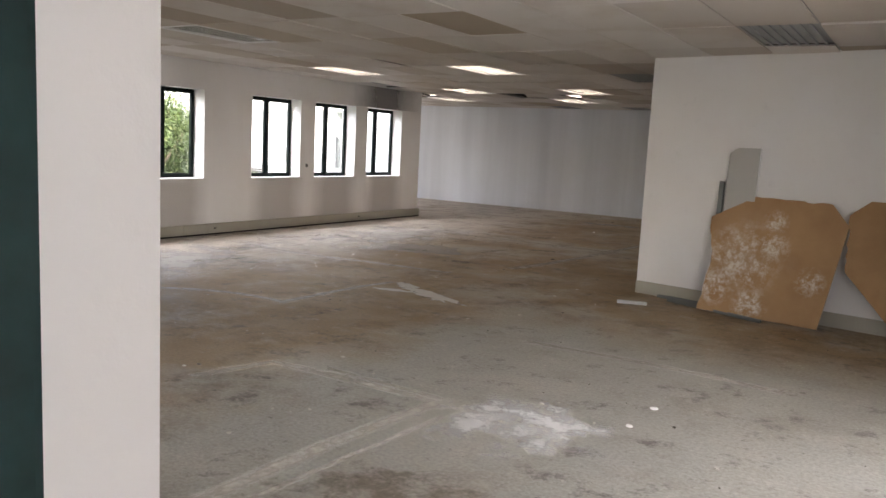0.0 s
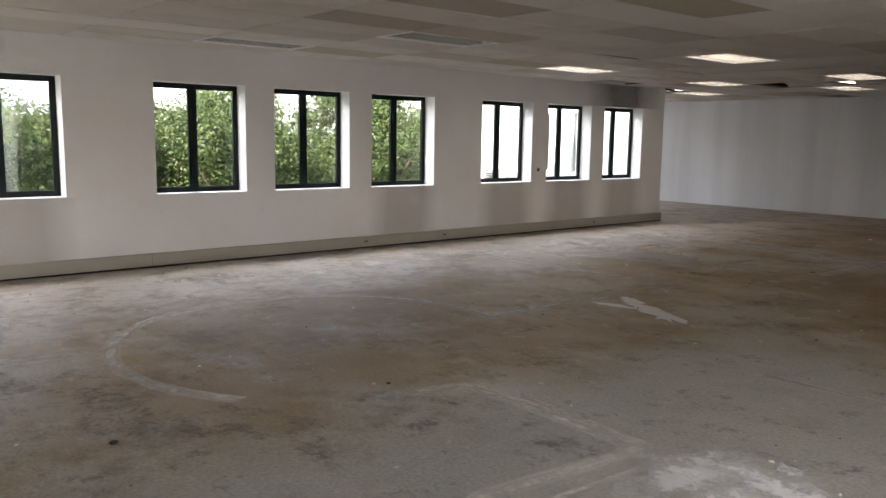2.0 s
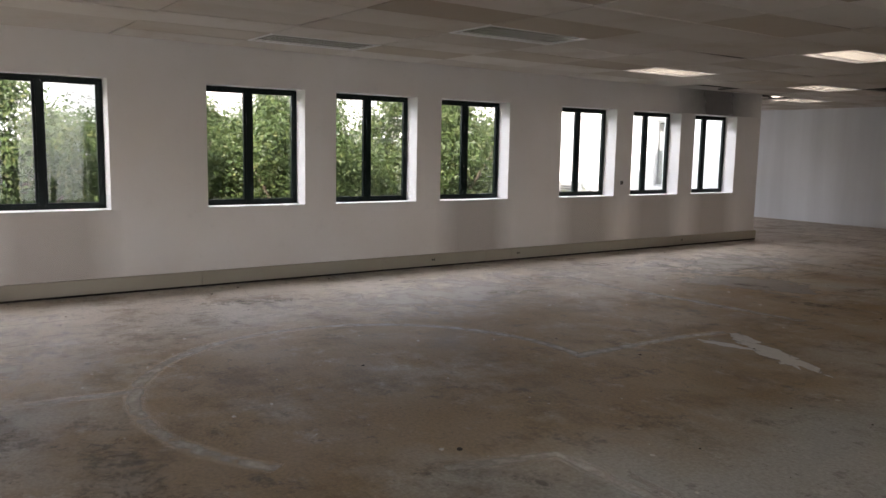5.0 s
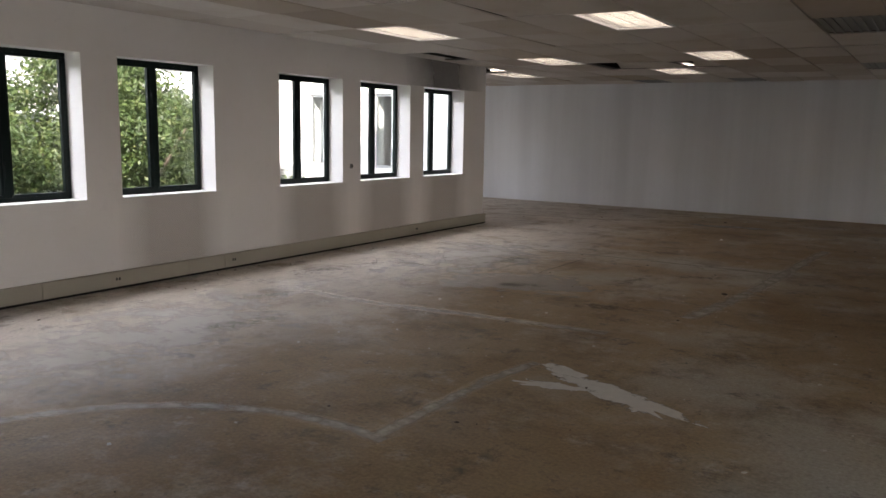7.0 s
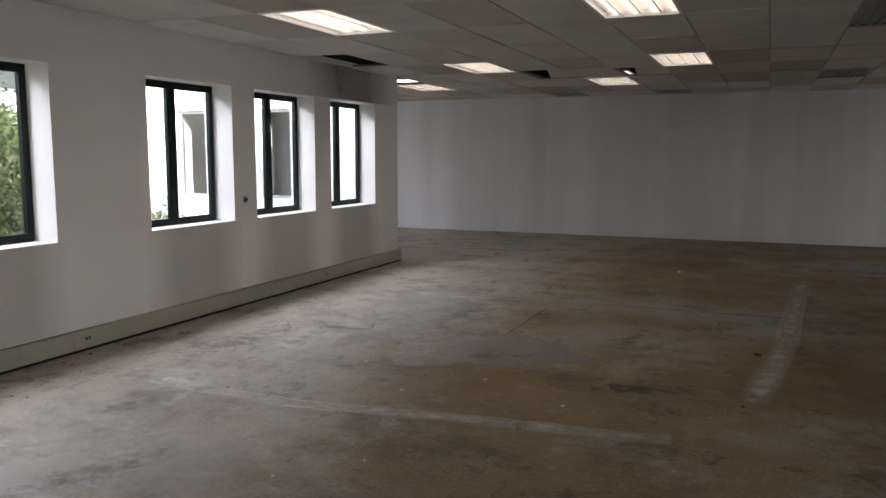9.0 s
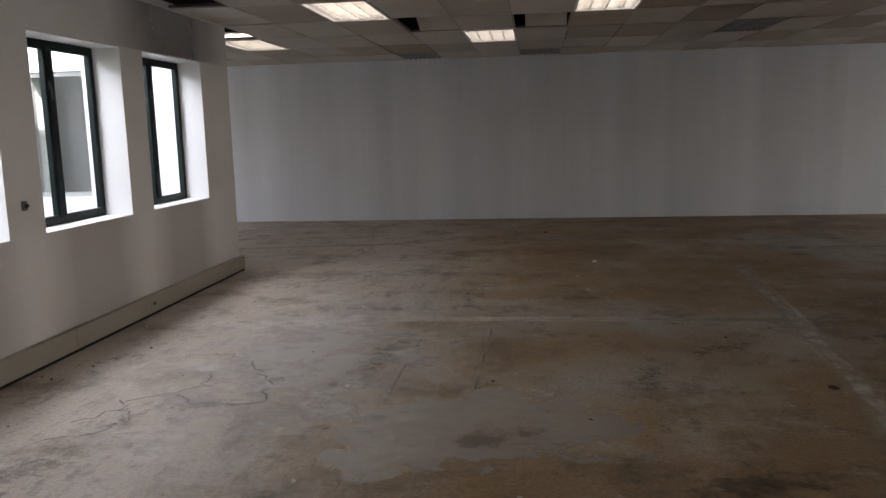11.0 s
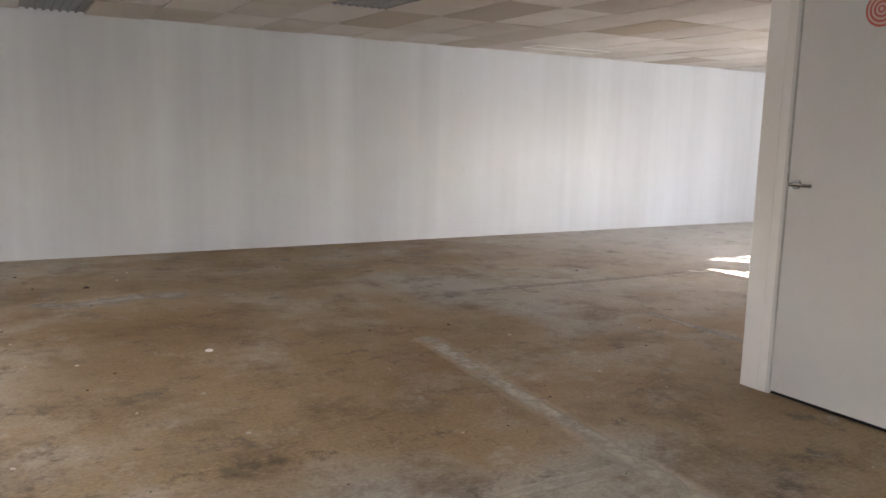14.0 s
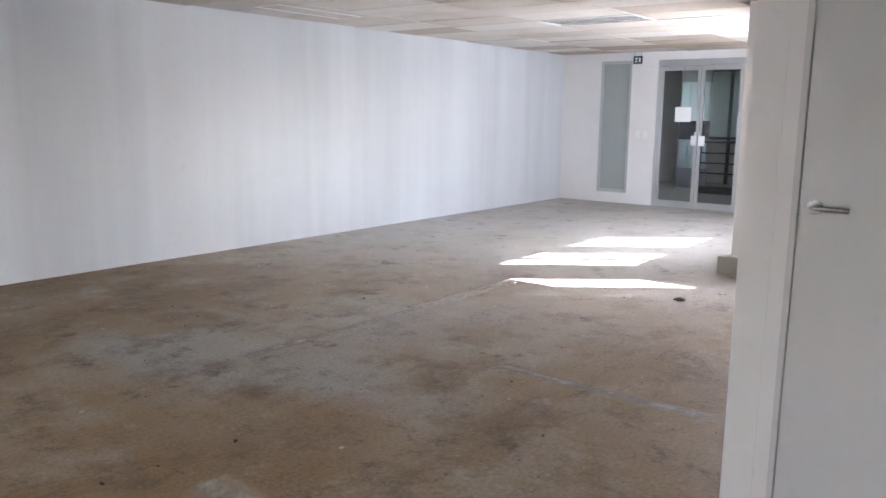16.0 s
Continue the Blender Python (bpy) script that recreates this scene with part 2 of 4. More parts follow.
m = bpy.data.materials.new("window_glass")
m.use_nodes = True
t = m.node_tree
t.nodes.remove(t.nodes["Principled BSDF"])
mx, tp, gl = t.nodes.new("ShaderNodeMixShader"), t.nodes.new("ShaderNodeBsdfTransparent"), t.nodes.new("ShaderNodeBsdfGlossy")
gl.inputs["Roughness"].default_value = 0.02
tp.inputs[0].default_value = (0.92, 0.94, 0.93, 1)
mx.inputs[0].default_value = 0.04
t.links.new(tp.outputs[0], mx.inputs[1])
t.links.new(gl.outputs[0], mx.inputs[2])
t.links.new(mx.outputs[0], t.nodes["Material Output"].inputs[0])
M["glass"] = m
m = material("frosted_glass", (0.34, 0.37, 0.36), 0.3)
M["frosted"] = m
m = material("dark_pane", (0.06, 0.07, 0.075), 0.08)
M["darkpane"] = m
m = material("glass_block", (0.62, 0.72, 0.70), 0.15)
M["block"] = m

m = material("leaf", (0.07, 0.11, 0.03), 0.5)
nd = Nodes(m)
isl = nd.t.nodes.new("ShaderNodeNewGeometry").outputs["Random Per Island"]
leaf_tint = nd.ramp(isl, ((0.0, (0.035, 0.06, 0.018)), (0.45, (0.06, 0.10, 0.028)), (0.85, (0.10, 0.14, 0.04)), (1.0, (0.14, 0.15, 0.05))))
nd.color(leaf_tint)
glow = nd.t.nodes.new("ShaderNodeBsdfTranslucent")
both = nd.t.nodes.new("ShaderNodeMixShader")
both.inputs[0].default_value = 0.35
nd.t.links.new(leaf_tint, glow.inputs[0])
nd.t.links.new(nd.b.outputs[0], both.inputs[1])
nd.t.links.new(glow.outputs[0], both.inputs[2])
nd.t.links.new(both.outputs[0], nd.t.nodes["Material Output"].inputs[0])
M["leaf"] = m
m = material("ground", (0.2, 0.2, 0.18), 0.9)
nd = Nodes(m)
nd.color(nd.ramp(nd.noise(0.4, 8), ((0.4, (0.22, 0.21, 0.19)), (0.6, (0.12, 0.15, 0.06)))))
M["ground"] = m

m = material("cardboard", (0.36, 0.21, 0.10), 0.85)
nd = Nodes(m)
c = nd.ramp(nd.noise(2.2, 6), ((0.3, (0.33, 0.19, 0.09)), (0.7, (0.42, 0.26, 0.13))))
plain = material("plain_cardboard", (0.36, 0.21, 0.10), 0.85)
np_ = Nodes(plain)
np_.color(np_.ramp(np_.noise(2.2, 6), ((0.3, (0.31, 0.18, 0.085)), (0.7, (0.41, 0.25, 0.125)))))
np_.bump(np_.noise(25, 6), 0.3, 0.01)
M["plaincard"] = plain
sheet = nd.t.nodes.new("ShaderNodeTexCoord").outputs["Object"]


def splatter(cx, cz, size):
    """Falloff round a point of the sheet where plaster was thrown."""
    d = nd.t.nodes.new("ShaderNodeVectorMath")
    d.operation = "DISTANCE"
    nd.t.links.new(sheet, d.inputs[0])
    d.inputs[1].default_value = (cx, 0, cz)
    return nd.ramp(d.outputs["Value"], ((size * 0.35, 1.0), (size, 0.0)))


w = nd.ramp(nd.noise(11, 10, (1, 1, 1), 0.8, (0, 2, 0.4)), ((0.47, 0.0), (0.60, 0.9)))
zone = splatter(0.35, 0.55, 0.42)
for cx, cz, size in ((0.62, 0.72, 0.2), (0.50, 0.12, 0.2), (1.02, 0.42, 0.16), (0.12, 0.25, 0.22), (0.62, 0.95, 0.14)):
    zone = nd.mix(1.0, zone, splatter(cx, cz, size), "LIGHTEN")
c = nd.mix(nd.mix(1.0, w, zone, "MULTIPLY"), c, (0.70, 0.66, 0.60))
film = nd.mix(1.0, splatter(0.42, 0.6, 0.5), nd.ramp(nd.noise(4, 6), ((0.4, 0.0), (0.7, 0.4))), "MULTIPLY")
c = nd.mix(film, c, (0.55, 0.47, 0.38))
nd.color(c)
nd.bump(nd.noise(25, 6), 0.3, 0.01)
M["card"] = m
M["cardedge"] = material("torn_card_edge", (0.62, 0.50, 0.36), 0.9)
M["greyboard"] = plaster("grey_board", (0.46, 0.45, 0.43), 0.0, (0.8, 0.75, 0.7), 0.3)


# ---- mesh helpers ----
def box(bm, x0, x1, y0, y1, z0, z1, bevel=0.0, mat=0):
    made = bmesh.ops.create_cube(bm, size=1, matrix=Matrix.LocRotScale(((x0 + x1) / 2, (y0 + y1) / 2, (z0 + z1) / 2), None, (x1 - x0, y1 - y0, z1 - z0)))
    vs = made["verts"]
    for f in {f for v in vs for f in v.link_faces}:
        f.material_index = mat
    if bevel:
        bmesh.ops.bevel(bm, geom=list({e for v in vs for e in v.link_edges}), offset=bevel, segments=2, affect="EDGES")
    return vs


def rod(bm, a, b, r, seg=10, r2=None):
    a, b = Vector(a), Vector(b)
    d = b - a
    q = d.to_track_quat("Z", "Y").to_matrix().to_4x4()
    return bmesh.ops.create_cone(bm, cap_ends=True, segments=seg, radius1=r, radius2=r if r2 is None else r2, depth=d.length, matrix=Matrix.Translation((a + b) / 2) @ q)["verts"]


def link(name, bm, mats, smooth=False):
    me = bpy.data.meshes.new(name)
    bm.normal_update()
    bm.to_mesh(me)
    bm.free()
    for mm in mats if isinstance(mats, (list, tuple)) else [mats]:
        me.materials.append(mm)
    if smooth:
        me.shade_smooth()
    return new(name, me)


def part(name, bm, mats, parent, label="", smooth=False):
    ob = link(name, bm, mats, smooth)
    ob.parent = parent
    if label:
        ob["label"] = label
    return ob


def boxpart(name, dims, mat, parent, bevel=0.0, label=""):
    bm = bmesh.new()
    box(bm, *dims, bevel)
    return part(name, bm, mat, parent, label)


def structure(name, bm, mats, label, category):
    return tagged(link(name, bm, mats), label, category, kind="structure")


def thing(name, label, category, m=None, group="", kind=""):
    ob = new(name)
    ob.empty_display_size = 0.1
    if m is not None:
        ob.matrix_world = m
    return tagged(ob, label, category, group, kind)


def wall(name, m, length, thick, z0, z1, openings, mats, label):
    """A wall along local x from 0 to length, its inner face at local y = 0, its outer at y = -thick, with openings (a0, a1, z0, z1)."""
    xs = sorted({0.0, length, *(v for o in openings for v in o[:2])})
    zs = sorted({z0, z1, *(v for o in openings for v in o[2:])})
    solid = {}
    for i in range(len(xs) - 1):
        for k in range(len(zs) - 1):
            cx, cz = (xs[i] + xs[i + 1]) / 2, (zs[k] + zs[k + 1]) / 2
            solid[i, k] = not any(o[0] < cx < o[1] and o[2] < cz < o[3] for o in openings)
    bm = bmesh.new()
    cache = {}

    def v(x, y, z):
        key = (round(x, 4), round(y, 4), round(z, 4))
        if key not in cache:
            cache[key] = bm.verts.new(key)
        return cache[key]

    def quad(ps, mi):
        bm.faces.new([v(*p) for p in ps]).material_index = mi

    for (i, k), s in solid.items():
        if not s:
            continue
        a, b, c, d = xs[i], xs[i + 1], zs[k], zs[k + 1]
        quad(((b, 0, c), (a, 0, c), (a, 0, d), (b, 0, d)), 0)
        quad(((a, -thick, c), (b, -thick, c), (b, -thick, d), (a, -thick, d)), 1)
        for di, dk, ps in ((-1, 0, ((a, 0, c), (a, -thick, c), (a, -thick, d), (a, 0, d))), (1, 0, ((b, -thick, c), (b, 0, c), (b, 0, d), (b, -thick, d))),
                           (0, -1, ((a, -thick, c), (a, 0, c), (b, 0, c), (b, -thick, c))), (0, 1, ((a, 0, d), (a, -thick, d), (b, -thick, d), (b, 0, d)))):
            if not solid.get((i + di, k + dk), False):
                quad(ps, 2 if solid.get((i + di, k + dk)) is False else 0)
    ob = structure(name, bm, mats, label, "wall")
    ob.matrix_world = m
    return ob


WIN_Z0, WIN_Z1, CEIL = 0.85, 2.15, 2.56


def window_unit(name, m, w, h, label):
    """Casement window in local x (0..w), z (0..h), plane y = 0, the room on +y."""
    root = thing(name, label, "window", m, "steel casement windows", "structure")
    bm = bmesh.new()
    f = 0.042
    box(bm, 0, w, -0.025, 0.025, h - f, h, 0.004)
    box(bm, 0, w, -0.025, 0.025, 0, f, 0.004)
    box(bm, 0, f, -0.025, 0.025, f, h - f, 0.004)
    box(bm, w - f, w, -0.025, 0.025, f, h - f, 0.004)
    part("window_frame", bm, M["frame"], root)
    mid = w * 0.52
    boxpart("mullion", (mid - 0.032, mid + 0.032, -0.028, 0.032, f, h - f), M["frame"], root, 0.005)
    for a, b in ((f, mid - 0.032), (mid + 0.032, w - f)):
        bm = bmesh.new()
        s = 0.022
        box(bm, a, b, -0.012, 0.03, h - f - s, h - f, 0.003)
        box(bm, a, b, -0.012, 0.03, f, f + s, 0.003)
        box(bm, a, a + s, -0.012, 0.03, f + s, h - f - s, 0.003)
        box(bm, b - s, b, -0.012, 0.03, f + s, h - f - s, 0.003)
        sash = part("sash", bm, M["frame"], root)
        pane = boxpart("pane", (a + s, b - s, 0.004, 0.009, f + s, h - f - s), M["glass"], sash)
        pane.visible_shadow = False
    for z in (h * 0.24, h * 0.76):
        bm = bmesh.new()
        box(bm, mid + 0.012, mid + 0.034, 0.032, 0.05, z - 0.03, z + 0.03, 0.003)
        box(bm, mid + 0.018, mid + 0.03, 0.05, 0.062, z - 0.1, z + 0.01, 0.003)
        part("handle", bm, M["frame"], root)
    return root


# ---- main shell ----
WX, TH, RECESS = -8.82, 0.33, 0.25
WW = 1.13
rights = [-0.55, 0.965, 2.48, 4.59, 6.115, 7.61, 9.70, 11.195, 12.68]
SOUTH = -1.98
END = 13.36
# inner face towards +x: local x runs along -y
base = pose(WX, END, 0, 0, 0, -90)
wall("wall_west", base, END - SOUTH + TH, TH, -3.4, 3.4, [(END - r, END - r + WW, WIN_Z0, WIN_Z1) for r in rights], [M["wall"], M["outer"], M["white"]], "white plastered wall with a row of nine deep window openings")
for i, r in enumerate(rights):
    window_unit(f"window_{i + 1}", pose(WX - RECESS, r, WIN_Z0, 0, 0, -90), WW, WIN_Z1 - WIN_Z0, "dark green steel casement window in a white reveal, closed")

EAST, FAR, WING, GLASS = 1.2, 17.96, -14.0, 7.37
PARTS = ((-9.15, 1.53, -4.6, 18.29), (-14.3, -9.15, 13.03, 18.29), (1.53, 13.8, 11.5, 18.29), (1.53, 5.2, -4.6, 11.5))


def slab(name, z0, z1, mat, label, category, areas):
    bm = bmesh.new()
    for x0, x1, y0, y1 in areas:
        box(bm, x0, x1, y0, y1, z0, z1)
    return structure(name, bm, mat, label, category)


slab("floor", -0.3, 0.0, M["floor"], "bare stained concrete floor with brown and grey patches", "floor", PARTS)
# The last two areas are unseen roofs, added to block the sun.
slab("roof", 3.4, 3.6, M["roof"], "flat roof slab above the ceiling void, with added sun-blocking porch and veranda roofs", "roof", ((-9.15, 1.53, -2.31, 18.29), PARTS[1], (1.53, 13.8, 12.87, 18.29), (-0.9, 5.2, -4.6, -2.31), (1.53, 5.2, -2.31, 9.0)))
# Unseen white slab, added as a sun reflector below the passage windows.
slab("terrace", 0.004, 0.05, M["outer"], "pale unseen slab added to bounce sun into the passage windows", "terrace", ((2.56, 5.2, 9.1, 11.49), (5.2, 13.0, 9.1, 11.49)))
slab("ground", -3.6, -3.4, M["ground"], "paved and grassy ground far below the windows", "ground", ((-600, 600, -600, 600),))

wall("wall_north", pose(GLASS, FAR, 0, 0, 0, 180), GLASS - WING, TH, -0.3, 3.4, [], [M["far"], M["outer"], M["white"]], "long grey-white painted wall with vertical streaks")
# Two unseen windows added here to light the far wall's left end.
wall("wall_wing_west", pose(WING, FAR + TH, 0, 0, 0, -90), FAR + TH - 13.03, TH, -3.4, 3.4, [(FAR + TH - y - 0.65, FAR + TH - y + 0.65, WIN_Z0, WIN_Z1) for y in (14.6, 16.5)], [M["wall"], M["outer"], M["white"]], "white wall closing the wing, with two unseen windows added for light")
for i, y in enumerate((14.6, 16.5)):
    window_unit(f"window_{i + 30}", pose(WING - RECESS, y + 0.65, WIN_Z0, 0, 0, -90), 1.3, WIN_Z1 - WIN_Z0, "dark green steel casement window added unseen in the wing")
wall("wall_wing_south", pose(WING, END, 0), -9.15 - WING, TH, -3.4, 3.4, [(1.6, 2.5, WIN_Z0, WIN_Z1), (3.1, 4.0, WIN_Z0, WIN_Z1)], [M["wall"], M["outer"], M["white"]], "white wall of the wing with two windows")
for i, a in enumerate((1.6, 3.1)):
    wu = thing(f"window_{i + 10}", "narrow grey window of the projecting wing", "window", pose(WING + a, END - RECESS, WIN_Z0), "wing windows", "structure")
    for dims in ((0, 0.05, -0.02, 0.03, 0, 1.3), (0.85, 0.9, -0.02, 0.03, 0, 1.3), (0.05, 0.85, -0.02, 0.03, 1.25, 1.3), (0.05, 0.85, -0.02, 0.03, 0, 0.05)):
        boxpart("window_frame", dims, M["alu"], wu, 0.003)
    boxpart("pane", (0.05, 0.85, 0.0, 0.006, 0.05, 1.25), M["glass"], wu).visible_shadow = False
SX = (-8.65, -7.15, -5.65, -4.15)
wall("wall_south", pose(WX - TH, SOUTH, 0), -2.01 - WX + TH, TH, -3.4, 3.4, [(x - WX + TH, x - WX + TH + WW, WIN_Z0, WIN_Z1) for x in SX], [M["wall"], M["outer"], M["white"]], "white wall with windows that let the sun in")
for i, x in enumerate(SX):
    window_unit(f"window_{i + 12}", pose(x, SOUTH - RECESS, WIN_Z0), WW, WIN_Z1 - WIN_Z0, "dark green steel casement window, sunlit")
wall("wall_side", pose(-2.01, -0.44, 0, 0, 0, 90) @ pose(-1.87, 0, 0), 1.87, 0.24, 0, 3.4, [], [M["wall"], M["outer"], M["white"]], "white plastered return wall beside the entrance")
# entrance wall with its window and doorway
EY = -0.20
wall("wall_entrance", pose(-2.01, EY, 0), EAST + TH + 2.01, 0.24, 0, 3.4, [(0.22, 1.35, 0.84, WIN_Z1), (2.07, 3.07, 0, 2.12)], [M["wall"], M["wall"], M["wall"]], "white plastered entrance wall with doorway and window")
window_unit("window_20", pose(-1.79, EY - 0.135, 0.84), WW, WIN_Z1 - 0.84, "dark green casement window in the entrance wall")
bm = bmesh.new()
box(bm, -1.788, -0.662, EY - 0.108, EY + 0.012, 0.822, 0.848, 0.005)
structure("window_sill", bm, M["brown"], "worn brown tiled window sill", "sill")
root = thing("door_frame", "dark green painted steel door frame in the entrance", "door frame", pose(0.06, EY - 0.094, 0), kind="structure")
for dims in ((0.0, 0.055, -0.12, 0.0, 0, 2.12), (0.945, 1.0, -0.12, 0.0, 0, 2.12), (0.055, 0.945, -0.12, 0.0, 2.065, 2.12)):
    boxpart("jamb", dims, M["doorsteel"], root, 0.008)

# Unseen windows added here to light the floor by the entrance.
wall("wall_east", pose(EAST, EY - 0.24, 0, 0, 0, 90), 11.8 - EY + 0.24, TH, 0, 3.4, [(1.7 + 1.6 * q, 3.1 + 1.6 * q, 0.15, 2.45) for q in range(2)], [M["wall"], M["outer"], M["white"]], "white wall with unseen windows added to light the entrance area")
for q in range(2):
    window_unit(f"window_{q + 21}", pose(EAST + RECESS, EY - 0.24 + 1.7 + 1.6 * q, 0.15, 0, 0, 90), 1.4, 2.3, "dark green steel casement window added unseen in the east wall")
# Two unseen walls, added to keep light off the door reveal.
wall("shade_wall_south", pose(-0.9, -4.3, 0), 6.1, 0.2, 0, 3.4, [], [M["wall"], M["outer"], M["white"]], "plain unseen white wall added to dim the porch")
wall("shade_wall_east", pose(3.0, -4.3, 0, 0, 0, 90), 2.9, 0.2, 0, 3.4, [], [M["wall"], M["outer"], M["white"]], "plain unseen white wall added to dim the porch")
# core block with the door
P0, P1, P2 = Vector((-2.28, 8.03, 0)), Vector((EAST, 7.43, 0)), Vector((-2.36, 11.775, 0))
ang = math.degrees(math.atan2(P0.y - P1.y, P0.x - P1.x))
wall("wall_block_south", pose(P1.x, P1.y, 0, 0, 0, ang), (P1 - P0).length, 0.12, 0, 3.4, [], [M["wall"], M["wall"], M["white"]], "white partition wall with leaning boards")
angw = math.degrees(math.atan2(P2.y - P0.y, P2.x - P0.x))
LW = (P2 - P0).length
BLOCK_W = pose(P0.x, P0.y, 0, 0, 0, angw)
wall("wall_block_west", BLOCK_W, LW, 0.12, 0, 3.4, [(LW - 1.05, LW - 0.17, 0, 2.57)], [M["wall"], M["wall"], M["white"]], "white partition wall with a tall flush door")
wall("wall_block_north", pose(P2.x, P2.y + 0.004, 0), 2.2 - P2.x, 0.12, 0, 3.4, [], [M["wall"], M["outer"], M["white"]], "white partition wall beside the sunny passage")
wall("wall_pier", pose(2.2, 11.79, 0, 0, 0, 90), 1.41, TH, 0, 3.4, [(0.10, 1.05, WIN_Z0, WIN_Z1)], [M["wall"], M["outer"], M["white"]], "white wall pier with beige skirting")
BX = (2.82, 4.31)
wall("wall_wing_east", pose(2.53, 13.2, 0), GLASS - 2.53, TH, -3.4, 3.4, [(x - 2.53, x - 2.53 + WW, WIN_Z0, WIN_Z1) for x in BX], [M["wall"], M["outer"], M["white"]], "white wall with windows that light the passage")
for i, x in enumerate(BX):
    window_unit(f"window_{i + 16}", pose(x, 13.2 - RECESS, WIN_Z0), WW, WIN_Z1 - WIN_Z0, "dark green steel casement window, sunlit")
GY0 = 13.2 - TH
wall("wall_glass_end", pose(GLASS, GY0, 0, 0, 0, 90), FAR - GY0, 0.15, 0, 3.4, [(14.75 - GY0, 16.2 - GY0, 0, 2.43), (16.66 - GY0, 17.23 - GY0, 0.18, 2.43)], [M["wall"], M["wall"], M["white"]], "white end wall with glazed doors and a sidelight")

# trunking along the window wall, with dark shadow gap and seams
def trunking(y0, y1, label):
    root = thing("cable_trunking", label, "trunking", pose(WX, y0, 0), "trunking along the wall")
    bm = bmesh.new()
    box(bm, 0.002, 0.055, 0.002, y1 - y0 - 0.002, 0.022, 0.165, 0.004)
    part("body", bm, M["trunk"], root)
    boxpart("shadow_strip", (0.002, 0.046, 0.0, y1 - y0, 0.0, 0.0215), M["gap"], root)
    return root


seams = [-1.96, 0.62, 3.36, 5.62, 7.2, 7.66, 10.2, 11.16, 13.37]
for a, b in zip(seams, seams[1:]):
    trunking(a, b, "beige cable trunking along the foot of the window wall")


def socket(y, z=0.10):
    root = thing("wall_socket", "small beige socket on the trunking with dark holes", "socket", pose(WX + 0.0565, y, z), "trunking sockets")
    boxpart("plate", (0, 0.008, -0.045, 0.045, -0.045, 0.045), M["trunk"], root, 0.003)
    for dy in (-0.015, 0.015):
        boxpart("hole", (0.008, 0.0095, dy - 0.009, dy + 0.009, -0.014, 0.012), M["black"], root)


for y in (6.35, 7.78, 0.35, -0.2, 11.3):
    socket(y)
# pier trunking and partition skirting
bm = bmesh.new()
box(bm, 2.14, 2.197, 12.9, 13.31, 0.02, 0.19, 0.004)
box(bm, 2.2, 4.2, 13.203, 13.26, 0.02, 0.19, 0.004)
tagged(link("skirting_duct", bm, M["trunk"]), "beige skirting duct wrapped round the wall pier", "trunking", kind="structure")
WS = pose(P0.x, P0.y, 0, 0, 0, ang + 180)
bm = bmesh.new()
box(bm, 0.0, 3.4, -0.022, -0.003, 0.002, 0.14, 0.003)
ob = structure("baseboard", bm, M["trunk"], "beige skirting along the partition", "baseboard")
ob.matrix_world = WS

# ---- ceiling: tiles, bars and openings in one mesh ----
X0, Y0, TX, TY = -5.85, 0.1, 0.6, 1.2
DARK = {(-8.85, 10.9), (-7.05, 13.3), (-5.85, 13.3)}
LIT = {(-7.65, 8.5), (-5.25, 8.5), (-7.65, 12.1), (-5.25, 12.1), (-6.45, 14.5), (-9.45, 14.5)}
UNLIT = {(-8.25, 3.7), (-6.45, 4.9), (-8.25, 0.1), (-6.45, -1.1), (2.55, 14.5)}
GREY = {(-1.05, 6.1), (-3.45, 14.5), (-5.85, 16.9), (-7.65, 16.9), (-3.45, 9.7)}
key = lambda x, y: (round(x, 2), round(y, 2))  # noqa: E731
rnd = random.Random(4)
bm = bmesh.new()
for i in range(-14, 23):
    for j in range(-4, 16):
        x, y = X0 + i * TX, Y0 + j * TY
        x1, y1 = x + TX, y + TY
        k = key(x, y)
        inside = (x1 > WX and x < EAST and y1 > SOUTH and y < FAR) or (x1 > WING and x < WX and y1 > END and y < FAR) or (x1 > EAST and x < 2.2 and y1 > 11.8 and y < FAR) or (x1 > 2.2 and x < GLASS and y1 > 13.2 and y < FAR)
        if not inside or k in DARK or k in LIT or k in UNLIT or k in GREY:
            continue
        lo_x, hi_x, lo_y, hi_y = x, x1, y, y1
        if y < END and y1 > SOUTH:
            lo_x = max(lo_x, WX + 0.002)
        lo_x, hi_x, hi_y = max(lo_x, WING + 0.002), min(hi_x, GLASS - 0.002), min(hi_y, FAR - 0.002)
        lo_y = max(lo_y, SOUTH + 0.002)
        if x1 > EAST and x < 2.2:
            lo_y, hi_x = max(lo_y, 11.8) if lo_x > EAST else lo_y, min(hi_x, 2.2) if y < 13.2 else hi_x
        elif x > 2.1:
            lo_y = max(lo_y, 13.2)
        if hi_x - lo_x < 0.03 or hi_y - lo_y < 0.03:
            continue
        s = 0.007
        vs = box(bm, lo_x + s, hi_x - s, lo_y + s, hi_y - s, CEIL, CEIL + 0.012)
        tilt = rnd.gauss(0, 0.004)
        sag = rnd.random() < 0.10
        for v in vs:
            v.co.z += tilt * (v.co.y - y) + (0.012 * (rnd.random() - 0.7) if sag else 0.002 * rnd.random())
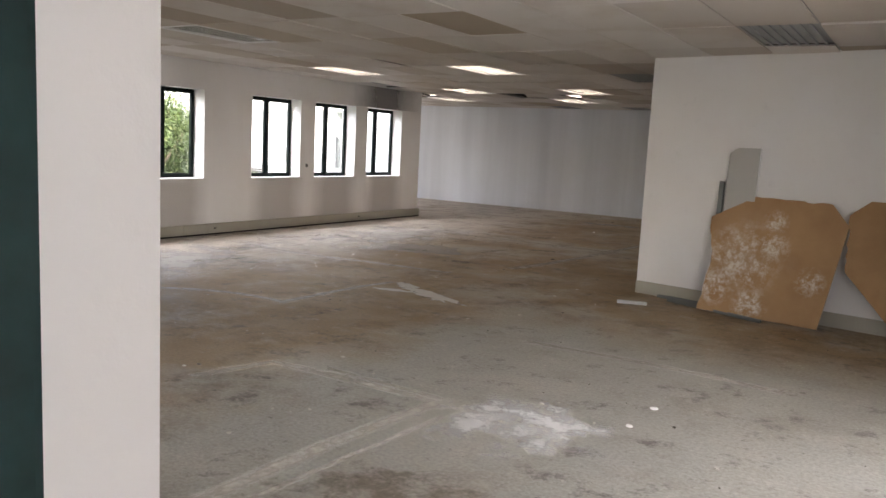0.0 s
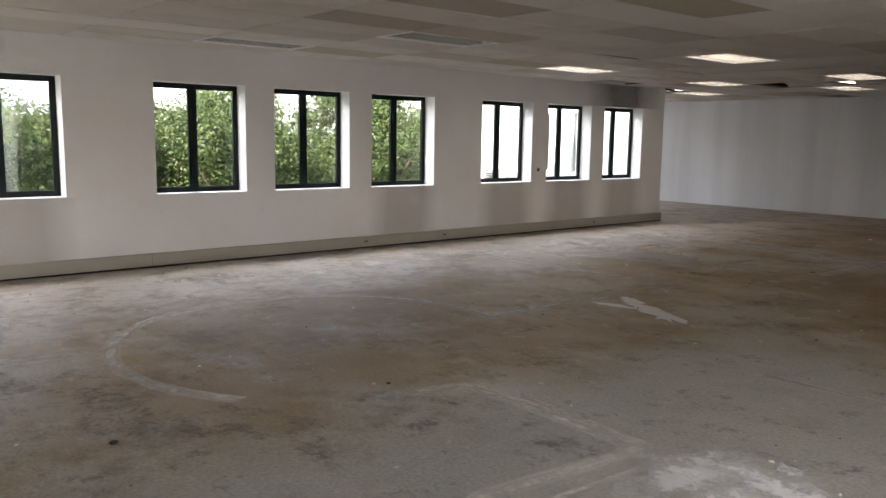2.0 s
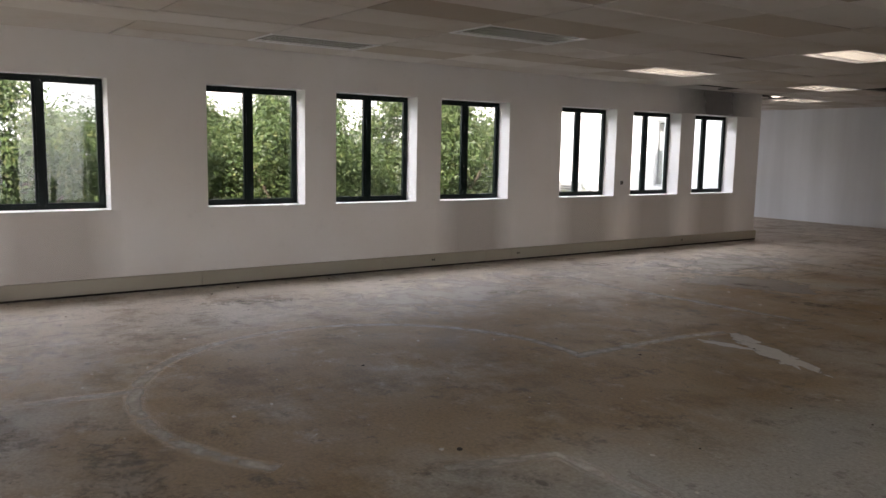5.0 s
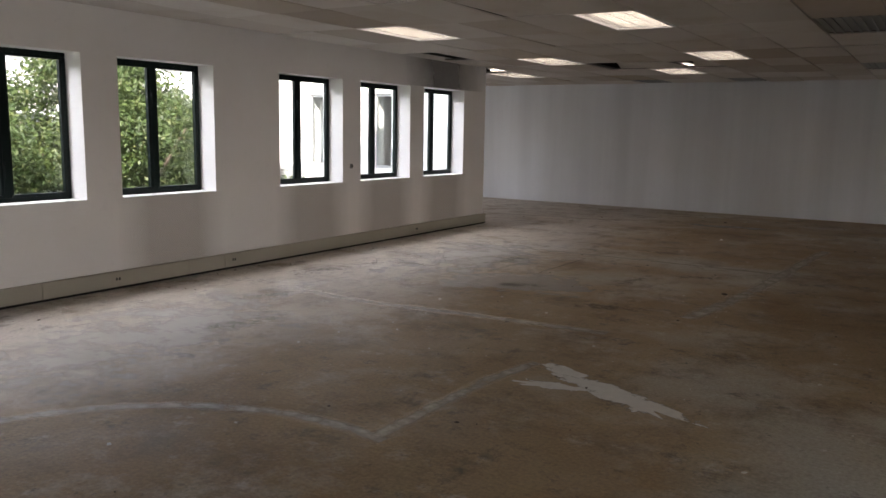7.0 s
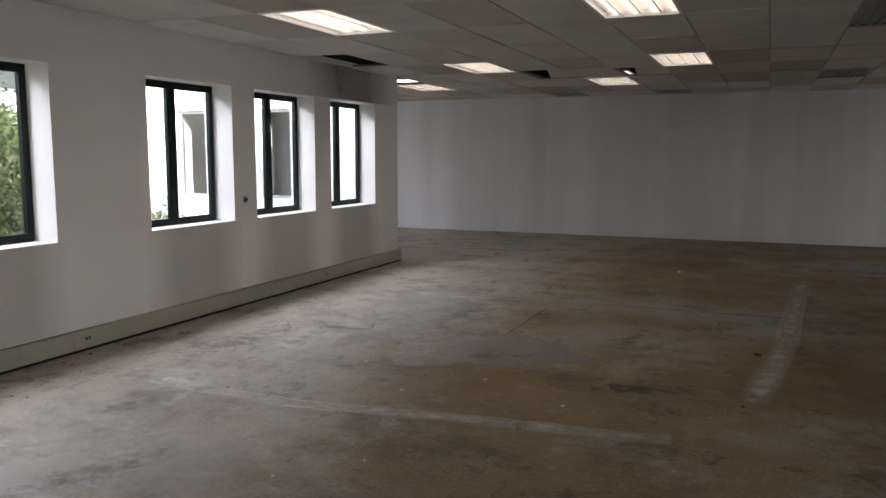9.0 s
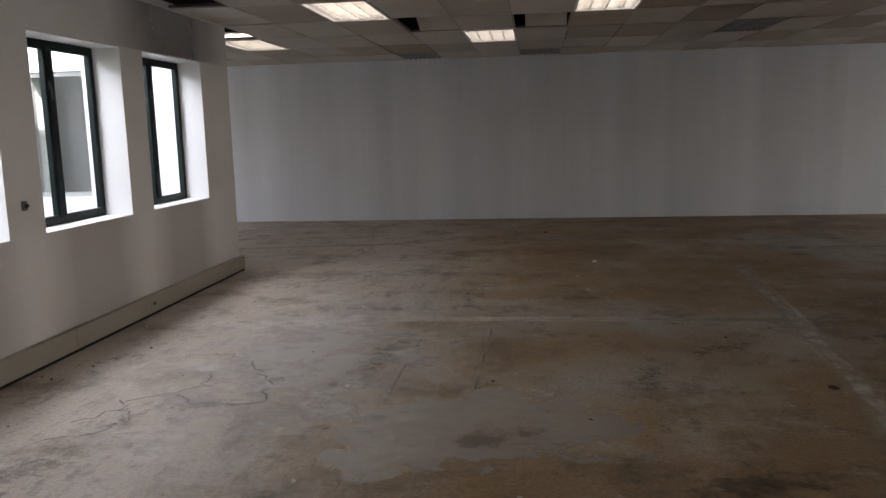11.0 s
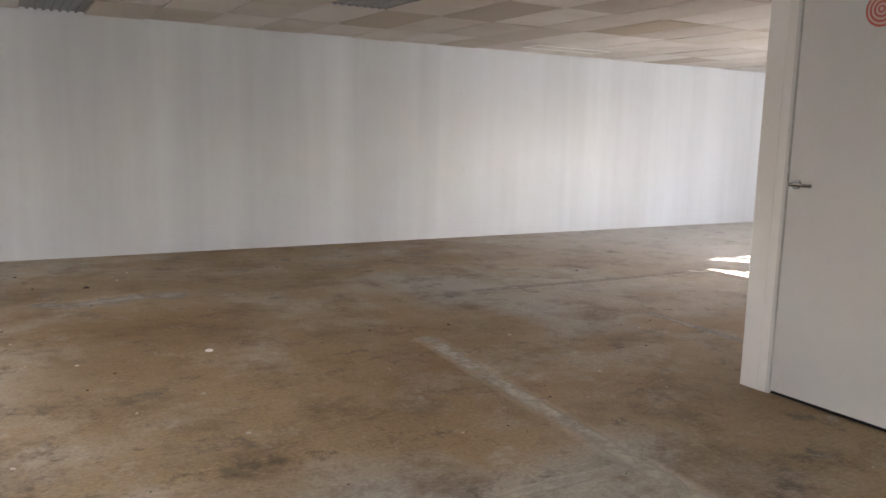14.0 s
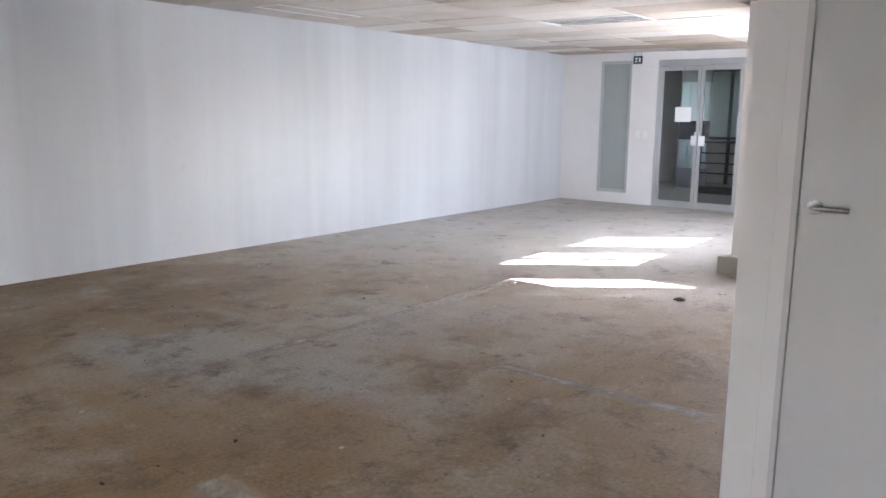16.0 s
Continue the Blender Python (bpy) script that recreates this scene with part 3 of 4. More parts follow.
# broken, hanging tiles beside the dark openings
for x, y in ((-7.05, 13.3), (-5.85, 13.3)):
    vs = box(bm, x + 0.12, x + 0.58, y + 0.88, y + 1.19, CEIL + 0.02, CEIL + 0.035)
    for v in vs:
        if v.co.y < y + 1.0:
            v.co.z += 0.10 + 0.12 * (v.co.x - x)
# bars
for i in range(-14, 23):
    x = X0 + i * TX
    ya = END if x < WX else SOUTH
    ya = (11.9 if x < 2.2 else 13.2) if x > EAST else ya
    if WING < x < GLASS:
        box(bm, x - 0.011, x + 0.011, ya, FAR - 0.003, CEIL + 0.013, CEIL + 0.04, 0, 1)
for j in range(-1, 15):
    y = Y0 + j * TY
    xa = WING if y > END else WX
    xb = GLASS if y > 13.2 else EAST
    box(bm, xa + 0.003, xb, y - 0.011, y + 0.011, CEIL + 0.0135, CEIL + 0.036, 0, 1)
structure("ceiling", bm, [M["tile"], M["tbar"]], "stained off-white suspended tile ceiling with missing tiles", "ceiling")
# Black slab and wall sheets painted as shade, seen through missing tiles.
slab("void_shade_slab", 3.36, 3.39, M["void"], "black slab painted as the unlit void above the ceiling tiles", "ceiling", ((WX + 0.01, EAST - 0.01, SOUTH + 0.01, 11.7), (WX + 0.01, EAST, 12.0, FAR - 0.01)))
slab("void_shade_sheets", CEIL + 0.06, 3.355, M["void"], "black sheets painted as shade on the walls of the ceiling void", "wall", ((WX + 0.004, WX + 0.02, SOUTH + 0.02, END - 0.01), (WING + 0.02, GLASS - 0.02, FAR - 0.02, FAR - 0.004), (WING + 0.004, WING + 0.018, END + 0.02, FAR - 0.03)))


def troffer(x, y, lit, lx=TX, ly=TY):
    label = "recessed fluorescent ceiling light with louvre, lit" if lit else "recessed fluorescent ceiling light with metal louvre, unlit"
    root = thing("ceiling_light", label, "ceiling light", pose(x, y, CEIL), "lit ceiling lights" if lit else "unlit ceiling lights")
    bm = bmesh.new()
    f = 0.022
    box(bm, 0, lx, 0, f, -0.004, 0.03)
    box(bm, 0, lx, ly - f, ly, -0.004, 0.03)
    box(bm, 0, f, f, ly - f, -0.004, 0.03)
    box(bm, lx - f, lx, f, ly - f, -0.004, 0.03)
    part("frame", bm, M["white"], root)
    # Grey backing on unlit fittings paints their recess darker.
    boxpart("backing", (0.005, lx - 0.005, 0.005, ly - 0.005, 0.085, 0.1), M["white"] if lit else M["greytile"], root)
    along_y = ly > lx
    span = lx if along_y else ly
    n = 4 if span > 0.4 else 2
    for q in range(n):
        c = span * (q + 0.5) / n
        bm = bmesh.new()
        if along_y:
            rod(bm, (c, 0.04, 0.06), (c, ly - 0.04, 0.06), 0.026, 10)
        else:
            rod(bm, (0.04, c, 0.06), (lx - 0.04, c, 0.06), 0.019, 8)
        part("tube", bm, M["tube"] if lit else M["white"], root)
    if lit:
        boxpart("diffuser", (f, lx - f, f, ly - f, 0.081, 0.0845), M["diffuser"], root)
    for q in range(1, n):
        c = span * q / n
        d = (c - 0.005, c + 0.005, f, ly - f, 0.002, 0.035) if along_y else (f, lx - f, c - 0.005, c + 0.005, 0.002, 0.035)
        boxpart("divider", d, M["louvre"], root)
    length = ly if along_y else lx
    for q in range(1, 16):
        c = length * q / 16
        d = (f, lx - f, c - 0.003, c + 0.003, 0.004, 0.03) if along_y else (c - 0.003, c + 0.003, f, ly - f, 0.004, 0.03)
        boxpart("slat", d, M["louvre"], root)


for x, y in sorted(LIT):
    troffer(x, y, True)
for x, y in sorted(UNLIT):
    troffer(x, y, False)
troffer(-0.02, 17.1, False, 1.2, 0.36)
for x, y in sorted(GREY):
    root = thing("ceiling_grille", "grey ventilation grille set in the tile ceiling", "grille", pose(x, y, CEIL), "ceiling grilles")
    boxpart("backing", (0.01, 0.59, 0.01, min(1.19, FAR - y - 0.01), 0.02, 0.03), M["greytile"], root)
    for q in range(1, 8):
        boxpart("slat", (0.075 * q - 0.012, 0.075 * q + 0.012, 0.01, min(1.19, FAR - y - 0.01), 0.002, 0.012), M["greytile"], root)

# ---- tall door in the core block ----
root = thing("door_1", "tall flush grey-white door, closed", "door", BLOCK_W @ pose(LW - 1.05, 0, 0), kind="structure")
boxpart("leaf", (0.005, 0.855, -0.05, -0.008, 0.02, 2.56), M["door"], root, 0.003)
boxpart("shadow_strip", (0.0, 0.88, -0.06, -0.02, 0.0, 0.0195), M["gap"], root)
boxpart("jamb", (0.858, 0.88, -0.1, 0.004, 0, 2.57), M["door"], root, 0.003)
handle = new("handle")
handle.parent = root
bm = bmesh.new()
rod(bm, (0.80, -0.008, 1.205), (0.80, 0.004, 1.205), 0.027, 24)
part("rose", bm, M["metal"], handle, "round brushed steel rose")
bm = bmesh.new()
rod(bm, (0.80, 0.0, 1.205), (0.80, 0.05, 1.205), 0.010, 12)
rod(bm, (0.809, 0.048, 1.205), (0.68, 0.048, 1.205), 0.010, 12)
part("lever", bm, M["metal"], handle, "brushed steel lever")
sign = thing("door_sign", "round red and white ringed disc sign fixed to the door", "sign", root.matrix_world @ pose(0.42, 0.0, 2.09))
for q, r in enumerate((0.085, 0.074, 0.063, 0.052, 0.041, 0.030, 0.019, 0.010)):
    bm = bmesh.new()
    bmesh.ops.create_cone(bm, cap_ends=True, segments=32, radius1=r, radius2=r, depth=0.004, matrix=Matrix.Translation((0, -0.004 + q * 0.0012, 0)) @ pose(0, 0, 0, -90))
    part("ring", bm, M["pinkwhite"] if q % 2 else M["red"], sign)
boxpart("plate", (-0.035, 0.035, -0.006, -0.002, 0.14, 0.33), M["red"], sign)

# ---- glazed entrance at the passage end ----
root = thing("glass_door", "double glazed doors in grey aluminium frames, closed", "glass door", pose(GLASS, 14.75, 0, 0, 0, 90))
W2, f = 1.45, 0.05
for dims in ((0, f, -0.08, -0.02, 0, 2.43), (W2 - f, W2, -0.08, -0.02, 0, 2.43), (f, W2 - f, -0.08, -0.02, 2.33, 2.43), (f, W2 - f, -0.08, -0.02, 0, 0.012)):
    boxpart("frame", dims, M["alu"], root, 0.003)
for a, b in ((f, W2 / 2 - 0.003), (W2 / 2 + 0.003, W2 - f)):
    bm = bmesh.new()
    box(bm, a, a + 0.055, -0.07, -0.03, 0.015, 2.32, 0.003)
    box(bm, b - 0.055, b, -0.07, -0.03, 0.015, 2.32, 0.003)
    box(bm, a + 0.055, b - 0.055, -0.07, -0.03, 0.015, 0.11, 0.003)
    box(bm, a + 0.055, b - 0.055, -0.07, -0.03, 2.25, 2.32, 0.003)
    leaf = part("door_leaf", bm, M["alu"], root)
    p = boxpart("pane", (a + 0.055, b - 0.055, -0.053, -0.047, 0.11, 2.25), M["glass"], leaf)
    p.visible_shadow = False
boxpart("lock_plate", (0.60, 0.70, -0.03, -0.012, 1.04, 1.20), M["white"], root, 0.003)
boxpart("lock_plate", (0.75, 0.83, -0.03, -0.012, 1.04, 1.20), M["white"], root, 0.003)
boxpart("handle", (0.755, 0.785, -0.03, 0.02, 1.26, 1.44), M["black"], root, 0.006)
boxpart("door_closer", (1.0, 1.25, -0.03, 0.03, 2.27, 2.33), M["alu"], root, 0.006)
bm = bmesh.new()
box(bm, 0.86, 1.13, -0.044, -0.042, 1.42, 1.66)
ob = link("paper_notice", bm, M["paper"])
ob.matrix_world = root.matrix_world
tagged(ob, "blank white paper notice taped on the glass door", "notice")
root = thing("sidelight_window", "narrow fixed window with grey frame beside the doors", "window", pose(GLASS, 16.66, 0.18, 0, 0, 90), kind="structure")
for dims in ((0, 0.045, -0.08, -0.004, 0, 2.25), (0.525, 0.57, -0.08, -0.004, 0, 2.25), (0.045, 0.525, -0.08, -0.004, 2.2, 2.25), (0.045, 0.525, -0.08, -0.004, 0, 0.05)):
    boxpart("window_frame", dims, M["alu"], root, 0.003)
boxpart("pane", (0.045, 0.525, -0.05, -0.044, 0.05, 2.2), M["frosted"], root)
root = thing("exit_sign", "small green exit sign hanging under the ceiling", "sign", pose(GLASS - 0.03, 16.55, 2.37, 0, 0, 90))
boxpart("panel", (-0.08, 0.08, 0.0, 0.012, 0.0, 0.13), M["green"], root, 0.003)
for a, b, c, d in ((-0.05, -0.02, 0.03, 0.1), (0.0, 0.05, 0.03, 0.045), (0.0, 0.05, 0.085, 0.1), (0.02, 0.035, 0.045, 0.085)):
    boxpart("pictogram", (a, b, 0.012, 0.014, c, d), M["paper"], root)
for a in (-0.06, 0.06):
    bm = bmesh.new()
    rod(bm, (a, 0.006, 0.13), (a, 0.006, CEIL - 2.37), 0.003, 6)
    part("hanger", bm, M["metal"], root)
for y in (16.5, 16.36):
    root = thing("light_switch", "white light switch on the end wall", "switch", pose(GLASS, y, 1.2, 0, 0, 90), "light switches")
    boxpart("plate", (-0.04, 0.04, 0.001, 0.01, -0.06, 0.06), M["white"], root, 0.003)
    boxpart("rocker", (-0.012, 0.012, 0.01, 0.015, -0.02, 0.02), M["white"], root, 0.002)
# lobby beyond
wall("wall_lobby_end", pose(13.0, 11.5, 0, 0, 0, 90), 6.8, 0.2, 0, 3.4, [], [M["cream"], M["outer"], M["white"]], "plain lobby wall")
# The side wall's unseen opening is added to let daylight into the lobby.
wall("wall_lobby_side", pose(13.0, FAR, 0, 0, 0, 180), 13.0 - GLASS - 0.15, 0.3, 0, 3.4, [(2.2, 3.2, 1.3, 2.4)], [M["cream"], M["outer"], M["white"]], "plain lobby wall")
# Unseen wall, added to keep outside light from the lobby.
wall("wall_lobby_south", pose(GLASS + 0.15, 12.9, 0), 13.0 - GLASS - 0.15, 0.3, 0, 3.4, [], [M["cream"], M["outer"], M["white"]], "plain lobby wall")
slab("ceiling_lobby", 2.75, 2.85, M["tile"], "plain lobby ceiling", "ceiling", ((GLASS + 0.16, 12.99, 12.9, FAR - 0.01),))
gb = thing("glass_block_panel", "panel of square translucent glass blocks in the lobby", "glass blocks", pose(11.2, 16.62, 0))
first = None
for r in range(12):
    if r in (0, 1, 5, 6, 11):
        continue
    for q in range(3):
        bm = bmesh.new() if first is None else None
        if first is None:
            box(bm, -0.04, 0.04, -0.094, 0.094, -0.094, 0.094, 0.012)
            ob = part("glass_block", bm, M["block"], gb)
            first = ob.data
        else:
            ob = new("glass_block", first)
            ob.parent = gb
        ob.location = (0, 0.1 + q * 0.2, 0.12 + r * 0.2)
boxpart("mortar", (-0.02, 0.02, 0, 0.6, 0.42, 1.02), M["white"], gb)
boxpart("mortar", (-0.02, 0.02, 0, 0.6, 1.42, 2.22), M["white"], gb)
boxpart("plinth", (-0.03, 0.03, -0.02, 0.62, 0.0, 0.42), M["greytile"], gb)
boxpart("rail", (-0.03, 0.03, -0.02, 0.62, 1.02, 1.42), M["black"], gb)
boxpart("head", (-0.03, 0.03, -0.02, 0.62, 2.22, 2.74), M["greytile"], gb)
rail = thing("balustrade", "black steel stair balustrade in the lobby", "balustrade", pose(10.2, 13.9, 0))
boxpart("kerb", (-0.1, 0.1, 0, 2.6, 0, 0.14), M["black"], rail)
for y in (0.1, 0.95, 1.8, 2.5):
    bm = bmesh.new()
    rod(bm, (0, y, 0.14), (0, y, 1.02), 0.02)
    part("post", bm, M["black"], rail)
for z in (0.4, 0.6, 0.8, 1.02):
    bm = bmesh.new()
    rod(bm, (0, 0, z), (0, 2.6, z), 0.025 if z > 1 else 0.015)
    part("rail", bm, M["black"], rail)
scr = thing("lobby_screen", "dark framed glazed screen behind the lobby", "screen", pose(12.6, 14.4, 0))
for y in (0, 1.1, 2.2, 3.1):
    boxpart("post", (-0.03, 0.03, y, y + 0.07, 0, 2.5), M["black"], scr)
boxpart("head_rail", (-0.031, 0.031, 0, 3.17, 2.5, 2.57), M["black"], scr)
boxpart("mid_rail", (-0.029, 0.029, 0, 3.17, 1.0, 1.06), M["black"], scr)
for y in (0.07, 1.17, 2.27):
    boxpart("pane", (-0.004, 0.004, y, y + 0.83 if y > 2 else y + 1.03, 1.06, 2.5), M["block"], scr)

# ---- leaning boards and strips by the partition ----
def ragged(bm, outline, depth, jag, seed):
    """A board with a torn outline in local x, z."""
    r = random.Random(seed)
    pts = []
    for (a, b, rough), (c, d, _) in zip(outline, outline[1:] + outline[:1]):
        n = max(1, int(math.hypot(c - a, d - b) / 0.05)) if rough else 1
        for q in range(n):
            k = q / n
            o = jag * r.uniform(-1, 1) if rough and q else 0
            pts.append((a + (c - a) * k + o, b + (d - b) * k + o * 0.7))
    fr = [bm.verts.new((x, -depth / 2, z)) for x, z in pts]
    bk = [bm.verts.new((x, depth / 2, z)) for x, z in pts]
    bm.faces.new(fr)
    bm.faces.new(bk[::-1])
    for i in range(len(pts)):
        j = (i + 1) % len(pts)
        bm.faces.new((fr[i], bk[i], bk[j], fr[j])).material_index = 1
    bmesh.ops.recalc_face_normals(bm, faces=bm.faces[:])


def board(name, outline, m, mats, depth, seed, label, category, jag=0.012):
    bm = bmesh.new()
    ragged(bm, outline, depth, jag, seed)
    ob = link(name, bm, mats)
    ob.matrix_world = m
    return tagged(ob, label, category)


board("cardboard_sheet", [(0.0, 0.0, 0), (1.15, 0.0, 0), (1.27, 0.98, 0), (1.10, 1.17, 1), (0.36, 1.19, 1), (0.28, 1.12, 1), (-0.02, 0.95, 1), (0.06, 0.5, 1)], WS @ pose(0.86, -0.33, 0.012, -13), [M["card"], M["cardedge"]], 0.02, 2, "large torn brown cardboard sheet with plaster smears, leaning on the partition", "cardboard")
board("cardboard_sheet", [(0.0, 0.55, 0), (0.55, 0.0, 1), (1.3, 0.0, 0), (1.3, 1.22, 0), (0.12, 1.22, 1), (-0.04, 1.08, 1)], WS @ pose(2.16, -0.30, 0.012, -11), [M["plaincard"], M["cardedge"]], 0.02, 5, "torn brown cardboard sheet leaning beside the first", "cardboard")
board("grey_board", [(0, 0, 0), (0.3, 0, 0), (0.3, 1.64, 0), (0.08, 1.64, 0), (0.0, 1.58, 0)], WS @ pose(0.94, -0.13, 0.005, -3.5), [M["greyboard"], M["white"]], 0.045, 7, "tall narrow grey board standing against the partition", "board", 0.0)
bm = bmesh.new()
box(bm, 0, 0.05, -0.03, 0.0, 0.0, 1.3, 0.004)
ob = link("metal_stud", bm, M["galv"])
ob.matrix_world = WS @ pose(0.86, -0.10, 0.002, -3)
tagged(ob, "thin galvanised stud leaning behind the boards", "metal strip")
for x, y, a, l in ((-1.84, 7.77, -23.5, 1.09), (-2.05, 8.0, -14, 0.75), (-2.0, 7.93, -17, 0.8)):
    bm = bmesh.new()
    box(bm, 0, l, -0.02, 0.02, 0.0, 0.004)
    box(bm, 0, l, -0.02, -0.016, 0.0042, 0.028)
    box(bm, 0, l, 0.016, 0.02, 0.0042, 0.028)
    ob = link("metal_strip", bm, M["galv"])
    ob.matrix_world = pose(x, y, 0.003, 0, 0, a)
    tagged(ob, "long galvanised channel strip lying on the floor by the partition", "metal strip", "metal strips")
bm = bmesh.new()
box(bm, 0, 0.30, -0.03, 0.03, 0, 0.03, 0.004)
ob = link("white_offcut", bm, M["alu"])
ob.matrix_world = pose(-2.23, 7.28, 0.002, 0, 0, 18)
tagged(ob, "short white plastic offcut lying on the concrete floor", "offcut")

# ---- electrics ----
root = thing("isolator_box", "small grey electrical isolator box on the wall end", "electrical box", pose(-1.985, EY, 1.335))
boxpart("body", (0, 0.10, 0.002, 0.042, 0, 0.145), M["greybox"], root, 0.005)
boxpart("cover", (0.005, 0.095, 0.042, 0.048, 0.005, 0.14), M["greybox"], root, 0.002)
boxpart("switch", (0.04, 0.06, 0.048, 0.056, 0.06, 0.09), M["black"], root, 0.003)
bm = bmesh.new()
rod(bm, (0.05, 0.02, 0.145), (0.05, 0.02, 0.172), 0.016, 14)
part("gland", bm, M["white"], root)
bm = bmesh.new()
rod(bm, (0.05, 0.012, 0.17), (0.05, 0.012, CEIL - 1.335), 0.008, 10)
part("conduit", bm, M["white"], root)
root = thing("floor_box", "open grey socket box pulled off the trunking", "socket box", pose(WX + 0.06, 1.05, 0))
boxpart("base", (0.0, 0.09, 0, 0.30, 0.0, 0.07), M["white"], root, 0.006)
boxpart("body", (0.0, 0.07, 0.02, 0.28, 0.0705, 0.2), M["greytile"], root, 0.006)
boxpart("socket", (0.07, 0.078, 0.05, 0.25, 0.12, 0.18), M["black"], root, 0.004)
for y in (0.07, 0.15):
    boxpart("contact", (0.078, 0.081, y, y + 0.05, 0.135, 0.16), M["galv"], root)
cu = bpy.data.curves.new("cable", "CURVE")
cu.dimensions, cu.bevel_depth = "3D", 0.006
sp = cu.splines.new("NURBS")
cable = [(0.0, 0.0, 0.008), (0.1, 0.12, 0.008), (0.02, 0.3, 0.01), (0.16, 0.42, 0.008), (0.08, 0.55, 0.01), (-0.02, 0.45, 0.012), (0.1, 0.3, 0.016)]
sp.points.add(len(cable) - 1)
for p, c in zip(sp.points, cable):
    p.co = (*c, 1)
sp.use_endpoint_u = True
cu.materials.append(M["black"])
ob = new("loose_cable", cu)
ob.matrix_world = pose(WX + 0.14, -0.62, 0)
tagged(ob, "loose black cable curled on the floor by the trunking", "cable")

# ---- marks on floor and walls ----
def strip(pts, w, mat, z, seed=0):
    """A flat band along a line, 2 mm thick at most."""
    bm = bmesh.new()
    r = random.Random(seed)
    P = [Vector((x, y, z)) for x, y in pts]
    fine = []
    for a, b in zip(P, P[1:]):
        n = max(1, int((b - a).length / 0.15))
        fine += [a.lerp(b, q / n) for q in range(n)]
    fine.append(P[-1])
    rows = []
    for i, p in enumerate(fine):
        d = (fine[min(i + 1, len(fine) - 1)] - fine[max(i - 1, 0)]).normalized()
        s = Vector((-d.y, d.x, 0)) * (w / 2) * r.uniform(0.9, 1.1)
        rows.append((bm.verts.new(p - s), bm.verts.new(p + s)))
    uv = bm.loops.layers.uv.new("band")
    for i, (a, b) in enumerate(zip(rows, rows[1:])):
        f = bm.faces.new((a[0], b[0], b[1], a[1]))
        for loop, co in zip(f.loops, ((i, 0.0), (i + 1, 0.0), (i + 1, 1.0), (i, 1.0))):
            loop[uv].uv = co
    return bm


def mark(pts, w, mat, label, z=0.002, seed=1):
    ob = link("floor_mark", strip(pts, w * 1.5, mat, z, seed), M[mat])
    ob.visible_shadow = False
    return tagged(ob, label, "floor mark", "floor marks", "structure")


def blob(cx, cy, rx, ry, turn, mat, label, z=0.003, seed=1, rough=0.35):
    bm = bmesh.new()
    ring = []
    for q in range(48):
        a = 2 * math.pi * q / 48
        k = 1 + rough * noise.noise((math.cos(a) * 1.6 + seed * 7, math.sin(a) * 1.6, seed))+ 0.4 * rough * noise.noise((math.cos(a) * 6 + seed, math.sin(a) * 6, 3))
        ring.append(bm.verts.new((rx * k * math.cos(a), ry * k * math.sin(a), 0)))
    bm.faces.new(ring)
    ob = link("floor_stain", bm, M[mat])
    ob.matrix_world = pose(cx, cy, z, 0, 0, turn)
    ob.visible_shadow = False
    return tagged(ob, label, "floor stain", "floor stains", "structure")


ghost = "pale adhesive line where a partition once stood"
mark([(-3.43, 2.8), (-3.32, 3.21), (-3.28, 3.38), (-2.49, 3.4), (-1.96, 3.38)], 0.09, "line", ghost)
mark([(-2.9, 3.5), (-1.96, 3.46)], 0.05, "line", ghost, 0.003, 3)
mark([(-1.96, 3.38), (-2.03, 2.56), (-2.05, 1.72), (-2.08, 0.7)], 0.10, "line", ghost, 0.0035, 4)
mark([(-1.80, 3.2), (-1.86, 2.4), (-1.9, 1.7)], 0.035, "line", ghost, 0.0035, 15)
mark([(-2.22, 5.12), (-1.44, 5.15), (-0.81, 5.13), (-0.28, 5.06)], 0.07, "line", ghost, 0.002, 6)
arc = [(-4.87 + 1.58 * math.cos(radians(v)), 3.32 + 1.56 * math.sin(radians(v))) for v in range(78, 318, 8)]
mark(arc, 0.10, "line", ghost, 0.0025, 7)
mark([(-4.60, 4.86), (-4.6, 5.44), (-4.59, 6.0), (-4.5, 6.5)], 0.10, "line", ghost, 0.0045, 8)
mark([(-5.55, -1.6), (-5.5, 0.0), (-5.5, 0.9), (-5.42, 1.87)], 0.10, "line", ghost, 0.002, 9)
mark([(-7.8, 11.0), (-6.72, 11.18), (-5.62, 11.2), (-3.78, 11.19)], 0.08, "line", ghost, 0.002, 10)
mark([(-3.57, 13.5), (-3.66, 12.4), (-3.72, 11.4), (-3.80, 10.2), (-3.88, 9.4), (-4.03, 8.4)], 0.15, "line", ghost, 0.003, 11)
mark([(-9.4, 14.9), (-8.3, 15.1), (-7.3, 15.2)], 0.09, "line", ghost, 0.002, 12)
mark([(-2.4, 14.73), (-1.58, 14.72), (-0.45, 14.68), (1.0, 14.69)], 0.10, "line", ghost, 0.002, 13)
mark([(-1.5, 13.4), (-1.53, 12.7), (-1.52, 11.95)], 0.09, "line", ghost, 0.002, 16)
mark([(-7.7, 7.38), (-6.6, 7.3), (-5.55, 7.44), (-4.4, 7.53)], 0.12, "line", ghost, 0.002, 14)
for x, ya, yb in ((-6.45, 9.3, 10.6), (-5.97, 9.5, 10.9), (-7.0, -0.8, 1.6), (-6.2, -0.6, 1.2), (-7.75, -0.5, 2.0)):
    mark([(x, ya), (x + 0.02, yb)], 0.018, "joint", "thin dark tile joint ghosted in the floor", 0.0022, int(ya * 7))
